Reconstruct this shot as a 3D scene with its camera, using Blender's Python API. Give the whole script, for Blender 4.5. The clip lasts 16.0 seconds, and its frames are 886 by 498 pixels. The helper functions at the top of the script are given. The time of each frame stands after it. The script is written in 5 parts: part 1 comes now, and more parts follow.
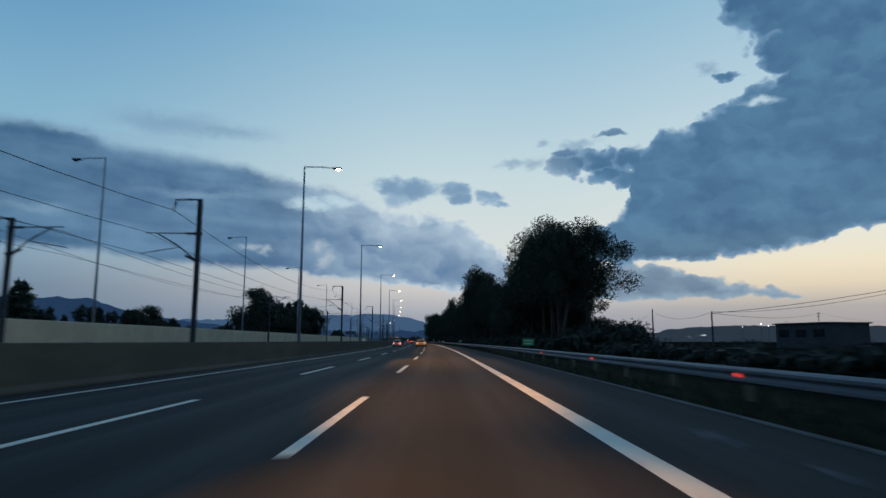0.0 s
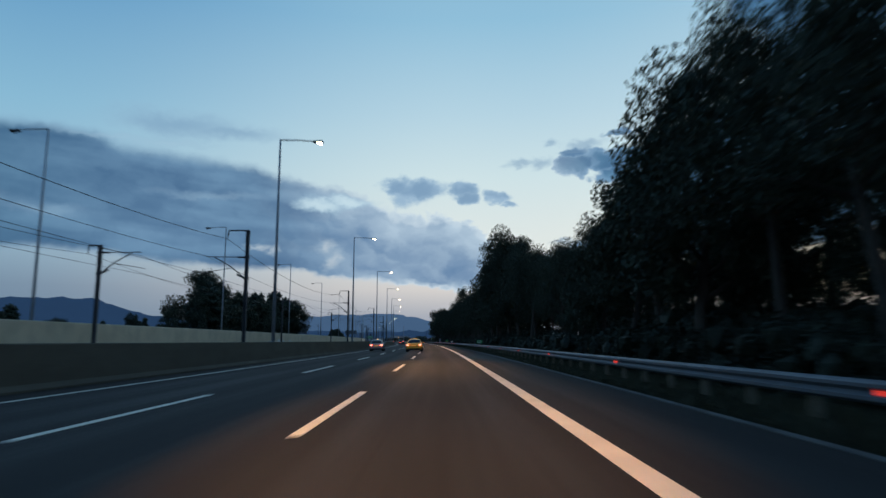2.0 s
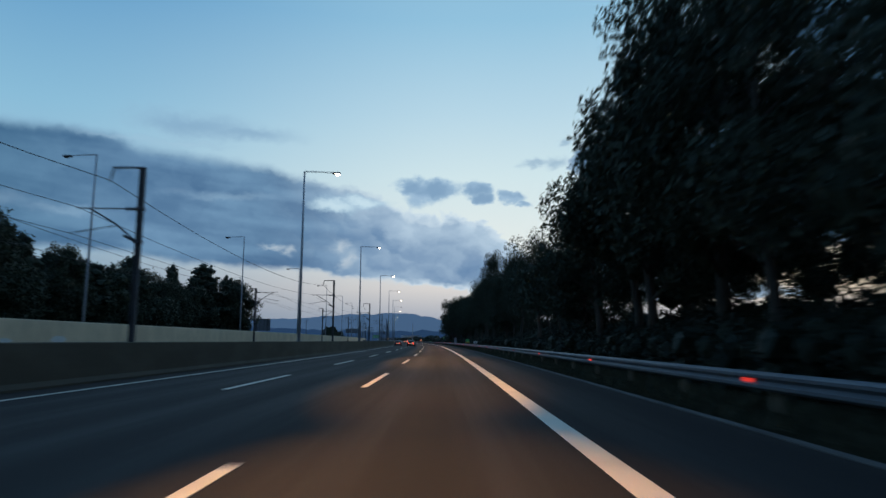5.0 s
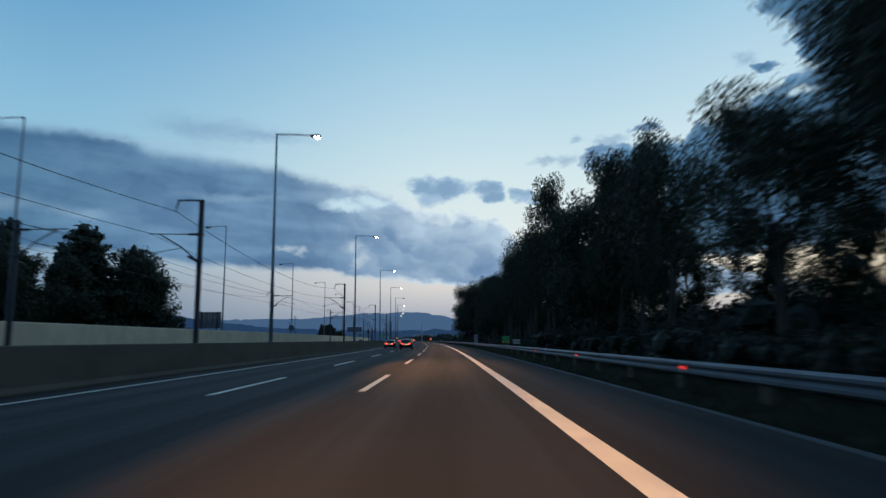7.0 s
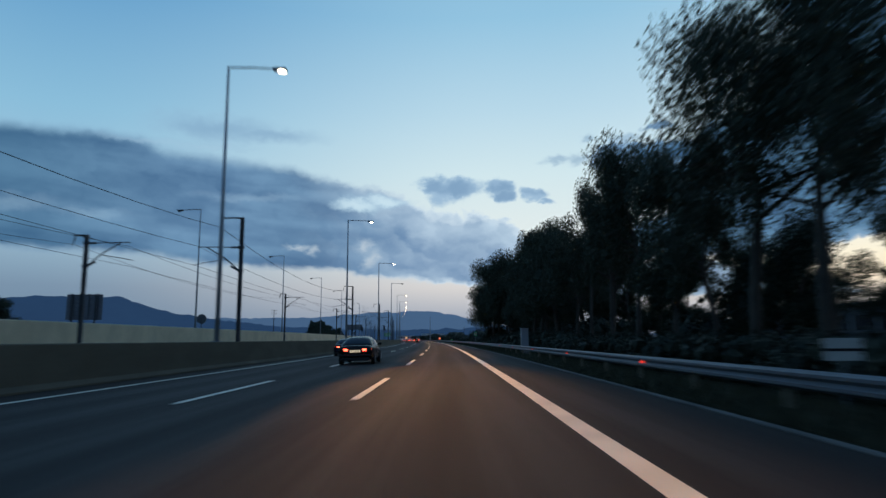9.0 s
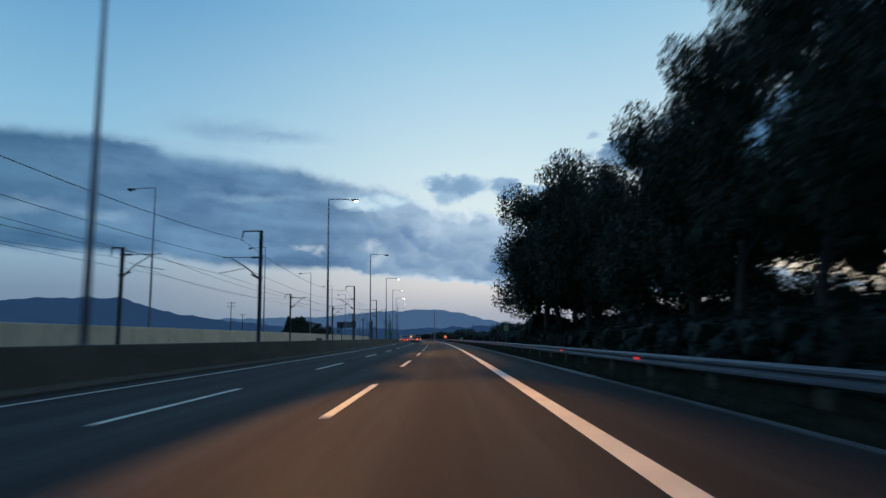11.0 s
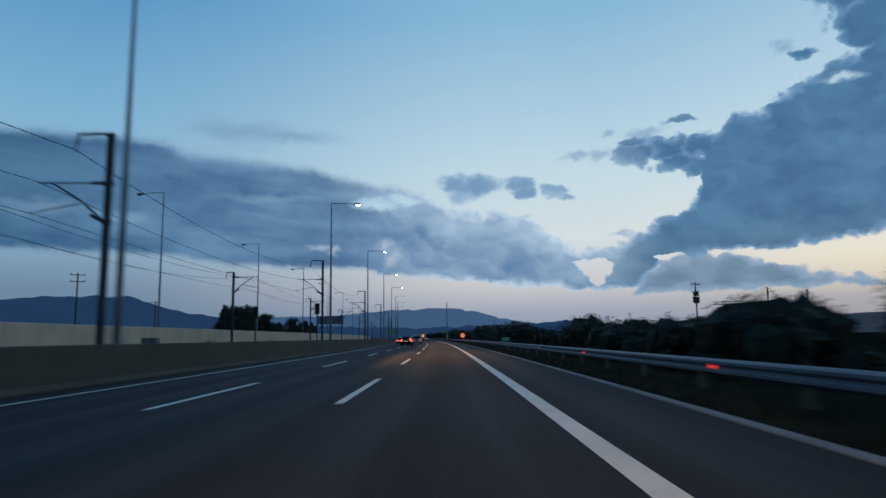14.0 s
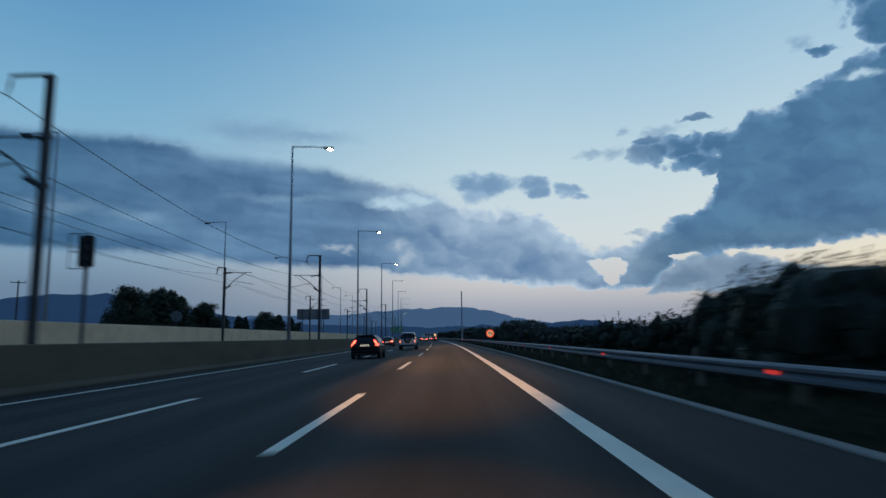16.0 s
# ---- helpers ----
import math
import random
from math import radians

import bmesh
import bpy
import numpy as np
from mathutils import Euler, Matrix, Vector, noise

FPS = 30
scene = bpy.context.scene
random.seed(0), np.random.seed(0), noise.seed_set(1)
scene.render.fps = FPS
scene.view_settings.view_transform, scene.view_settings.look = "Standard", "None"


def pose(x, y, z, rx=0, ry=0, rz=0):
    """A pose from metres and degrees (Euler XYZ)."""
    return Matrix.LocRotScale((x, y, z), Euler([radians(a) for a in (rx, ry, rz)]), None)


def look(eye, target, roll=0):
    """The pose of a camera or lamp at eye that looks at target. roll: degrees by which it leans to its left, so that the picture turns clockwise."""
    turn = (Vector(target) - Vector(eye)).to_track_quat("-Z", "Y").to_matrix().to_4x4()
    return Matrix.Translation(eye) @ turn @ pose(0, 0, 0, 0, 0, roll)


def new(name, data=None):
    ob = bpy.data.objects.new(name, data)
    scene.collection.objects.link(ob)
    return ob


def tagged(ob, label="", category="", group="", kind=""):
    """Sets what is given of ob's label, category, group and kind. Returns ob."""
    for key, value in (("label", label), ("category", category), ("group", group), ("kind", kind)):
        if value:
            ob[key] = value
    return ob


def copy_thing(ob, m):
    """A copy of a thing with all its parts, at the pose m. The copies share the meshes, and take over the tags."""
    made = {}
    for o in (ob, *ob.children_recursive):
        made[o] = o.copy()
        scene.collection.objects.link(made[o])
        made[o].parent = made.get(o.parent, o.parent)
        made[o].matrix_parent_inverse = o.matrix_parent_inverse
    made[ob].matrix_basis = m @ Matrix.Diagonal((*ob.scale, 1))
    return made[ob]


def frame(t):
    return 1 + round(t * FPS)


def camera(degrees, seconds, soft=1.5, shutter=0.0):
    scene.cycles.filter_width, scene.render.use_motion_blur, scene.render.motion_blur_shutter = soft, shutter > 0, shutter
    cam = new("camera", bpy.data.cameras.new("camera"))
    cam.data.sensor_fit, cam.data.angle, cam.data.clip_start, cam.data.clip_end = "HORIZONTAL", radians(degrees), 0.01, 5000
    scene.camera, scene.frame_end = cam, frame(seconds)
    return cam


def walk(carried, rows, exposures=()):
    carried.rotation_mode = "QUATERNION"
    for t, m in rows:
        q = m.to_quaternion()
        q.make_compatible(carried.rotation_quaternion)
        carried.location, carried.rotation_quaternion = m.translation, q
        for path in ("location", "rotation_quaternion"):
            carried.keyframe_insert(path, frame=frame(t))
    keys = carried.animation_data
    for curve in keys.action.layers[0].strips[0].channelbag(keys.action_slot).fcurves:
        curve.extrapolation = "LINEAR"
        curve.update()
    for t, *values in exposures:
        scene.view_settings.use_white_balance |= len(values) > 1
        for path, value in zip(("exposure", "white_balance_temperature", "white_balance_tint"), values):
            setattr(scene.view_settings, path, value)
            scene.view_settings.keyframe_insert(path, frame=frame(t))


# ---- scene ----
# The road is a gentle left-hand arc: s metres along it, d metres to the right of the lane line beside the camera's lane.
RADIUS, BANK, EYE = 3980.0, 0.01873, 1.174


def plan(s, d, z=0.0):
    """A place of the road's own measure (along, right, up) in the world."""
    a = s / RADIUS
    return Vector((-RADIUS * (1 - math.cos(a)) + d * math.cos(a), RADIUS * math.sin(a) + d * math.sin(a), z))


def at(s, d, z=0.0, turn=0.0):
    """A pose there, facing along the road, turned left by so many degrees."""
    return Matrix.Translation(plan(s, d, z)) @ pose(0, 0, 0, 0, 0, math.degrees(s / RADIUS) + turn)


def deck(d):
    """The banked road's height."""
    return BANK * max(-10.5, min(7.0, d))


cam = camera(69.0, 16.0, 1.5, 0.5)
# seconds, along, right, yaw, pitch, roll
PATH = [
    (0.0, -0.00, 1.67, 0.07, 8.11, -0.12),
    (0.5, 12.92, 1.70, 0.04, 8.17, -0.42),
    (1.0, 25.98, 1.74, 0.23, 8.19, -0.57),
    (1.5, 39.19, 1.83, 0.52, 8.18, -0.13),
    (2.0, 52.52, 1.89, 0.79, 8.11, -0.03),
    (2.5, 65.92, 1.92, 1.05, 8.10, 0.06),
    (3.0, 79.38, 1.95, 1.29, 8.12, -0.01),
    (3.5, 92.62, 1.98, 1.50, 8.16, -0.03),
    (4.0, 106.24, 2.03, 1.70, 8.13, -0.06),
    (6.5, 175.25, 2.05, 2.86, 8.10, 0.10),
    (7.0, 189.21, 2.05, 3.17, 8.02, 0.36),
    (7.5, 203.22, 2.04, 3.37, 8.11, 0.19),
    (8.0, 217.15, 2.03, 3.65, 8.04, 0.11),
    (8.5, 231.32, 1.98, 3.91, 7.98, 0.12),
    (9.0, 245.59, 1.93, 4.16, 7.97, 0.23),
    (9.5, 259.36, 1.87, 4.36, 8.04, 0.33),
    (10.0, 273.62, 1.89, 4.48, 7.96, 0.52),
    (12.5, 346.47, 2.00, 5.19, 7.82, 0.73),
    (13.0, 361.11, 2.07, 5.45, 7.84, 0.56),
    (13.5, 375.82, 2.09, 5.78, 7.86, 0.82),
    (14.0, 390.52, 2.07, 6.10, 7.81, 0.79),
    (14.5, 405.35, 2.07, 6.38, 7.79, 0.66),
    (15.0, 420.22, 2.04, 6.67, 7.85, 0.87),
    (15.5, 435.03, 2.00, 6.96, 7.80, 0.67),
    (16.0, 449.93, 1.96, 7.28, 7.77, 0.63),
]
rows = []
for t, s, d, yaw, pitch, roll in PATH:
    e = plan(s, d)
    rows.append((t, pose(e.x, e.y, EYE + BANK * d, 90 + pitch, roll, yaw)))
walk(cam, rows, ((0.0, 0.04, 6950, 10), (1.0, 0.06, 6950, 10), (2.0, 0.17, 7000, 10), (3.5, 0.21, 6950, 10), (8.0, 0.25, 6950, 10), (10.0, 0.25, 6850, 10), (12.5, 0.20, 6700, 10), (13.5, 0.06, 6500, 10), (14.5, 0.02, 6500, 10), (16.0, 0.0, 6600, 10)))


# ---- sky ----
class Tree:
    """Short writing for node trees."""

    def __init__(self, tree):
        self.t = tree

    def put(self, socket, value):
        if isinstance(value, bpy.types.NodeSocket):
            self.t.links.new(value, socket)
        elif hasattr(socket, "default_value") and value is not None:
            socket.default_value = value

    def node(self, kind, **settings):
        n = self.t.nodes.new(kind)
        for key, value in settings.items():
            setattr(n, key, value)
        return n

    def math(self, op, a, b=0.0, c=None, clamp=False):
        n = self.node("ShaderNodeMath", operation=op, use_clamp=clamp)
        self.put(n.inputs[0], a), self.put(n.inputs[1], b)
        if c is not None:
            self.put(n.inputs[2], c)
        return n.outputs[0]

    def span(self, v, a, b, lo=0.0, hi=1.0, smooth=True):
        n = self.node("ShaderNodeMapRange", interpolation_type="SMOOTHSTEP" if smooth else "LINEAR")
        for i, q in enumerate((v, a, b, lo, hi)):
            self.put(n.inputs[i], q)
        return n.outputs[0]

    def vec(self, op, a, b):
        n = self.node("ShaderNodeVectorMath", operation=op)
        self.put(n.inputs[0], a), self.put(n.inputs[1], b)
        return n.outputs["Value"] if op == "LENGTH" else n.outputs[0]

    def xyz(self, x, y, z):
        n = self.node("ShaderNodeCombineXYZ")
        for i, q in enumerate((x, y, z)):
            self.put(n.inputs[i], q)
        return n.outputs[0]

    def noise(self, vector, scale, detail=4.0, rough=0.55):
        n = self.node("ShaderNodeTexNoise")
        if vector is not None:
            self.put(n.inputs["Vector"], vector)
        n.inputs["Scale"].default_value, n.inputs["Detail"].default_value, n.inputs["Roughness"].default_value = scale, detail, rough
        return n

    def mix(self, f, a, b, blend="MIX"):
        n = self.node("ShaderNodeMix", data_type="RGBA", blend_type=blend)
        self.put(n.inputs[0], f)
        for i, q in ((6, a), (7, b)):
            self.put(n.inputs[i], (*q, 1) if isinstance(q, tuple) and len(q) == 3 else q)
        return n.outputs[2]

    def ramp(self, f, stops):
        n = self.node("ShaderNodeValToRGB")
        self.put(n.inputs[0], f)
        e = n.color_ramp.elements
        while len(e) < len(stops):
            e.new(0.5)
        for q, (p, c) in zip(e, stops):
            q.position, q.color = p, (*c, 1)
        return n.outputs[0]


def rgb(r, g, b):
    """Linear colour from display values 0 to 255."""
    return tuple((v / 255 / 12.92) if v <= 10 else ((v / 255 + 0.055) / 1.055) ** 2.4 for v in (r, g, b))


def make_sky():
    world = bpy.data.worlds.new("dusk_sky")
    scene.world = world
    world.use_nodes = True
    world.node_tree.nodes.clear()
    n = Tree(world.node_tree)
    way = n.node("ShaderNodeTexCoord").outputs["Generated"]
    split = n.node("ShaderNodeSeparateXYZ")
    n.put(split.inputs[0], way)
    x, y, z = split.outputs
    u = n.math("MULTIPLY", n.math("ARCTAN2", x, y), 57.2958)      # degrees to the right of the first heading
    v = n.math("MULTIPLY", n.math("ARCSINE", z), 57.2958)         # degrees above the horizon
    # clear dusk sky: blue above, pale near the horizon, warmer where the sun went down
    vn = n.math("DIVIDE", v, 60.0, clamp=True)
    cool = n.ramp(vn, ((0.0, rgb(98, 124, 152)), (0.07, rgb(112, 138, 166)), (0.17, rgb(152, 188, 214)), (0.30, rgb(128, 179, 213)), (0.46, rgb(92, 150, 198)), (1.0, rgb(64, 114, 172))))
    middle = n.ramp(vn, ((0.0, rgb(138, 150, 176)), (0.035, rgb(160, 168, 186)), (0.075, rgb(204, 203, 208)), (0.14, rgb(214, 224, 230)), (0.24, rgb(196, 219, 232)), (0.33, rgb(172, 205, 228)), (0.46, rgb(136, 185, 219)), (1.0, rgb(70, 119, 175))))
    warm = n.ramp(vn, ((0.0, rgb(146, 150, 164)), (0.045, rgb(172, 172, 178)), (0.075, rgb(224, 213, 196)), (0.10, rgb(236, 228, 210)), (0.14, rgb(230, 232, 226)), (0.24, rgb(206, 224, 234)), (0.33, rgb(182, 211, 231)), (0.46, rgb(150, 192, 222)), (1.0, rgb(78, 124, 176))))
    behind = n.span(n.math("ABSOLUTE", u), 60.0, 150.0)
    clear = n.mix(n.span(u, 6.0, 30.0), n.mix(n.span(u, -38.0, 2.0), cool, middle), warm)
    clear = n.mix(behind, clear, n.ramp(vn, ((0.0, rgb(100, 112, 140)), (0.3, rgb(92, 124, 164)), (1.0, rgb(64, 106, 160)))))
    nishita = n.node("ShaderNodeTexSky", sky_type="NISHITA", sun_disc=False, sun_elevation=radians(0.5), sun_rotation=radians(48), altitude=100.0)
    air = n.mix(1.0, nishita.outputs[0], (0.1, 0.1, 0.1), "MULTIPLY")
    clear = n.mix(0.05, clear, air)
    # clouds: one long bank between a top and a bottom line over the heading, a paler strip under its right end, loose pieces
    flat = n.xyz(u, n.math("MULTIPLY", v, 1.5), 0.0)
    warp = n.noise(flat, 0.20, 3.0, 0.5)
    fine = n.noise(flat, 0.75, 5.0, 0.55)
    off = n.vec("MULTIPLY", n.vec("SUBTRACT", warp.outputs["Color"], (0.5, 0.5, 0.5)), (2.6, 1.4, 0.0))
    off2 = n.vec("MULTIPLY", n.vec("SUBTRACT", fine.outputs["Color"], (0.5, 0.5, 0.5)), (1.9, 1.3, 0.0))
    here = n.vec("ADD", n.vec("ADD", n.xyz(u, v, 0.0), off), off2)
    torn = n.node("ShaderNodeSeparateXYZ")
    n.put(torn.inputs[0], here)
    tu, tv = torn.outputs[0], torn.outputs[1]
    un = n.math("DIVIDE", n.math("ADD", n.math("ADD", u, n.math("MULTIPLY", n.math("SUBTRACT", tu, u), 0.6)), 60.0), 120.0, clamp=True)

    def heads(scale, shift):
        """Rounded cauliflower heads, 1 in their middles."""
        q = n.node("ShaderNodeTexVoronoi", feature="SMOOTH_F1")
        n.put(q.inputs["Vector"], n.vec("ADD", n.xyz(tu, n.math("MULTIPLY", tv, 1.35), 0.0), shift))
        q.inputs["Scale"].default_value, q.inputs["Smoothness"].default_value = scale, 0.25
        return n.math("SUBTRACT", 1.0, q.outputs["Distance"], clamp=True)

    lumps, knobs = heads(0.42, (0.0, 0.0, 0.0)), heads(1.15, (5.0, 2.0, 0.0))
    lit_lumps = heads(0.42, (-0.30, -0.42, 0.0))
    puffy = n.math("SUBTRACT", n.math("ADD", n.math("MULTIPLY", lumps, 0.65), n.math("MULTIPLY", knobs, 0.35)), 0.52)
    relief = n.span(n.math("SUBTRACT", lit_lumps, lumps), -0.22, 0.22)

    def line(stops):
        """A height over the heading, from (degrees right, degrees up) stops."""
        return n.math("MULTIPLY", n.ramp(un, [((a + 60) / 120, (b / 30,) * 3) for a, b in stops]), 30.0)

    def bank(blobs, soft):
        best = None
        for cu, cv, ru, rv in blobs:
            q = n.vec("MULTIPLY", n.vec("SUBTRACT", here, (cu, cv, 0.0)), (1 / ru, 1 / rv, 0.0))
            dens = n.math("SUBTRACT", 1.0, n.vec("LENGTH", q, None))
            best = dens if best is None else n.math("SMOOTH_MAX", best, dens, soft)
        return best

    top = line(((-60, 15.5), (-42, 16.3), (-34, 16.7), (-30, 16.7), (-28, 15.9), (-25, 15.8), (-20.6, 15.5), (-17.6, 15.2), (-15.6, 14.6), (-11.6, 13.7), (-7.5, 13.0), (-5.4, 11.5), (-1.3, 11.4), (0.7, 10.9), (2.6, 9.9), (4.6, 8.7), (6, 7.8), (9.4, 7.9), (11.3, 8.7), (12.4, 9.5), (13.9, 10.3), (15.1, 11.3), (16.3, 12.0), (17.0, 16.2), (18.5, 17.2), (20.7, 17.6), (23.2, 18.7), (26.5, 20.5), (30, 21.3), (35, 23.5), (60, 28.0)))
    bottom = line(((-60, 6.8), (-41, 6.6), (-29.4, 6.5), (-25.9, 6.2), (-20.4, 5.8), (-15.5, 5.9), (-10.5, 5.3), (-5.5, 4.7), (2.5, 4.2), (5.4, 3.8), (9.0, 3.7), (11.4, 4.2), (13, 6.0), (18, 6.6), (25, 6.9), (30, 7.5), (33, 8.3), (40, 8.8), (60, 9.0)))
    ledge = line(((-60, 2.0), (9.5, 2.6), (11, 4.5), (12.5, 6.2), (16, 6.9), (18.3, 6.6), (20.1, 6.2), (22.2, 5.5), (24.3, 5.0), (26.3, 4.4), (29, 3.5), (31, 2.9), (60, 2.0)))
    rough = n.span(u, -22.0, -2.0, 0.35, 1.0)
    low_v = n.math("ADD", v, n.math("MULTIPLY", n.math("SUBTRACT", tv, v), 0.55))
    below_top = n.math("SUBTRACT", top, n.math("ADD", v, n.math("MULTIPLY", n.math("SUBTRACT", tv, v), rough)))
    above_base = n.math("MULTIPLY", n.math("SUBTRACT", low_v, bottom), 1.4)
    mass = n.math("MINIMUM", below_top, above_base)
    ARM = ((11.4, 15.4, 2.7, 1.0), (14.2, 15.5, 2.5, 1.2), (15.0, 14.3, 2.8, 0.8), (16.6, 13.9, 2.2, 1.2), (16.8, 15.4, 2.2, 1.3), (28.6, 24.2, 1.4, 0.7), (24.6, 21.2, 1.6, 0.55))
    mass = n.math("SMOOTH_MAX", mass, n.math("MULTIPLY", bank(ARM, 0.1), 1.8), 0.4)
    CORNER = ((40, 25.5, 14, 6.0), (31.0, 26.8, 7.0, 3.6), (31.8, 22.2, 4.6, 2.5))
    mass = n.math("SMOOTH_MAX", mass, n.math("MULTIPLY", bank(CORNER, 0.1), 5.0), 0.4)
    holes = n.math("MULTIPLY", bank(((7.2, 5.8, 2.4, 1.0), (7.4, 4.9, 0.8, 0.75), (13.6, 6.3, 1.3, 0.32)), 0.1), 8.0)
    mass = n.math("SUBTRACT", mass, n.math("MAXIMUM", holes, 0.0))
    mass = n.math("ADD", mass, n.math("MULTIPLY", puffy, n.span(u, -20.0, -2.0, 0.35, 1.7)))
    streak = n.noise(n.xyz(n.math("MULTIPLY", tu, 0.20), n.math("ADD", v, n.math("MULTIPLY", u, 0.06)), 3.0), 0.40, 3.0, 0.5)
    billow = n.noise(n.xyz(tu, n.math("MULTIPLY", tv, 1.3), 7.0), 0.35, 4.0, 0.5)
    smooth_tone = n.span(streak.outputs[0], 0.34, 0.66)
    tone = n.span(n.math("ADD", n.math("MULTIPLY", billow.outputs[0], 0.7), n.math("MULTIPLY", streak.outputs[0], 0.3)), 0.34, 0.66)
    # long grey layers on the left; heaped pale tops in the centre; deep slate blue on the right
    belt = n.math("MULTIPLY", n.span(below_top, 2.0, 5.0), n.span(above_base, 0.8, 5.5))
    layers = n.math("ADD", n.math("ADD", n.math("MULTIPLY", belt, 0.20), n.math("MULTIPLY", smooth_tone, 0.50)), n.math("MULTIPLY", tone, 0.30))
    left_grey = n.mix(layers, rgb(60, 97, 138), rgb(106, 145, 182))
    edge_grey = n.mix(layers, rgb(48, 88, 126), rgb(76, 118, 154))
    left_grey = n.mix(n.span(u, -42.0, -24.0), edge_grey, left_grey)
    heap = n.math("ADD", n.math("ADD", n.math("MULTIPLY", n.span(below_top, 4.5, 0.0), 0.5), n.math("MULTIPLY", tone, 0.25)), n.math("MULTIPLY", relief, 0.25))
    centre_grey = n.mix(heap, rgb(88, 124, 166), rgb(174, 198, 222))
    deep = n.math("ADD", n.math("MULTIPLY", tone, 0.7), n.math("MULTIPLY", relief, 0.3))
    right_grey = n.mix(n.span(v, 5.5, 10.0), n.mix(deep, rgb(70, 107, 142), rgb(86, 122, 152)), n.mix(deep, rgb(58, 100, 142), rgb(80, 126, 164)))
    body = n.mix(n.span(u, 4.0, 14.0), n.mix(n.span(u, -19.0, -5.0), left_grey, centre_grey), right_grey)
    rim = n.mix(n.span(u, -18.0, -4.0), rgb(112, 146, 182), n.mix(n.span(u, 4.0, 14.0), rgb(186, 206, 226), rgb(112, 150, 188)))
    hue = n.mix(n.span(mass, 0.05, 1.0), rim, body)
    firm = n.span(u, -24.0, 2.0, 1.3, 0.34)

    def layer(sky, dens, thin, thick, most, pale, deep):
        dens = n.math("ADD", dens, n.math("MULTIPLY", n.math("SUBTRACT", fine.outputs[0], 0.5), 0.3))
        return n.mix(n.math("MULTIPLY", n.span(dens, thin, thick), most), sky, n.mix(n.span(dens, thin + 0.04, thick + 0.3), pale, deep))

    PUFFS = ((-3.2, 13.1, 3.3, 1.35), (-5.0, 13.6, 1.8, 1.1), (0.9, 13.1, 1.5, 1.0), (1.5, 12.3, 1.0, 0.7), (4.0, 12.6, 1.6, 0.7), (5.0, 12.1, 1.2, 0.4))
    WISPS = ((-24, 17.6, 6.5, 1.5), (-19.5, 17.3, 5.5, 1.0), (8.9, 17.3, 1.0, 0.35), (12.0, 17.0, 2.2, 0.55), (6.3, 15.6, 1.9, 0.4), (8.0, 15.6, 1.4, 0.6), (23.1, 21.8, 1.3, 0.5), (9.8, 8.7, 1.0, 0.25))
    CAPS = ((14.8, 17.65, 1.4, 0.35), (11.0, 16.5, 1.8, 0.5))
    SNAG = ((-16.9, 8.1, 1.7, 0.30), (-15.6, 7.9, 0.8, 0.6), (-11.2, 8.3, 0.9, 1.0), (-10.5, 7.0, 0.8, 1.3))
    BANDS = ((-29.5, 15.9, 5.5, 0.35), (-24.5, 16.0, 4.5, 0.3), (-38.5, 10.3, 4.5, 0.9), (-33.0, 10.0, 3.5, 0.6), (-21, 12.2, 6.0, 0.5))
    sky = layer(clear, bank(WISPS, 0.1), -0.2, 0.8, 0.55, rgb(134, 168, 200), rgb(108, 144, 182))
    strip = n.math("ADD", n.math("MINIMUM", n.math("SUBTRACT", ledge, tv), n.math("MULTIPLY", n.math("SUBTRACT", low_v, 3.35), 1.6)), n.math("MULTIPLY", puffy, 1.2))
    sky = n.mix(n.math("MULTIPLY", n.span(strip, -0.1, 0.35), 0.95), sky, n.mix(n.span(strip, 0.0, 1.3), rgb(140, 166, 192), n.mix(deep, rgb(92, 122, 154), rgb(122, 148, 176))))
    sky = n.mix(n.math("MULTIPLY", n.span(mass, -0.12, firm), 0.97), sky, hue)
    sky = layer(sky, bank(CAPS, 0.1), -0.1, 0.3, 0.9, rgb(124, 158, 192), rgb(82, 120, 160))
    sky = layer(sky, bank(BANDS, 0.1), -0.2, 0.9, 0.3, rgb(128, 160, 194), rgb(150, 182, 210))
    RIFT = ((-11.8, 11.8, 2.8, 0.7), (-9.0, 12.2, 2.8, 0.65), (27.3, 18.9, 1.5, 0.5))
    sky = layer(sky, bank(RIFT, 0.2), -0.15, 0.6, 0.85, rgb(150, 184, 212), rgb(188, 214, 232))
    sky = layer(sky, bank(SNAG, 0.1), -0.1, 0.9, 0.5, rgb(160, 184, 208), rgb(196, 208, 220))
    sky = layer(sky, n.math("ADD", bank(PUFFS, 0.1), n.math("MULTIPLY", puffy, 0.5)), -0.10, 0.42, 0.88, rgb(148, 180, 210), n.mix(relief, rgb(102, 140, 180), rgb(128, 162, 198)))
    sky = n.mix(1.0, sky, (0.985, 1.0, 0.985), "MULTIPLY")
    low = n.span(v, -1.0, 0.5)
    sky = n.mix(low, (0.02, 0.022, 0.025), sky)
    back = n.node("ShaderNodeBackground")
    n.put(back.inputs[0], sky)
    back.inputs[1].default_value = 1.0
    n.put(n.node("ShaderNodeOutputWorld").inputs[0], back.outputs[0])


make_sky()


# watts of each added spot that imitates the headlight pool on the lane
POOL_WATTS = 19000.0


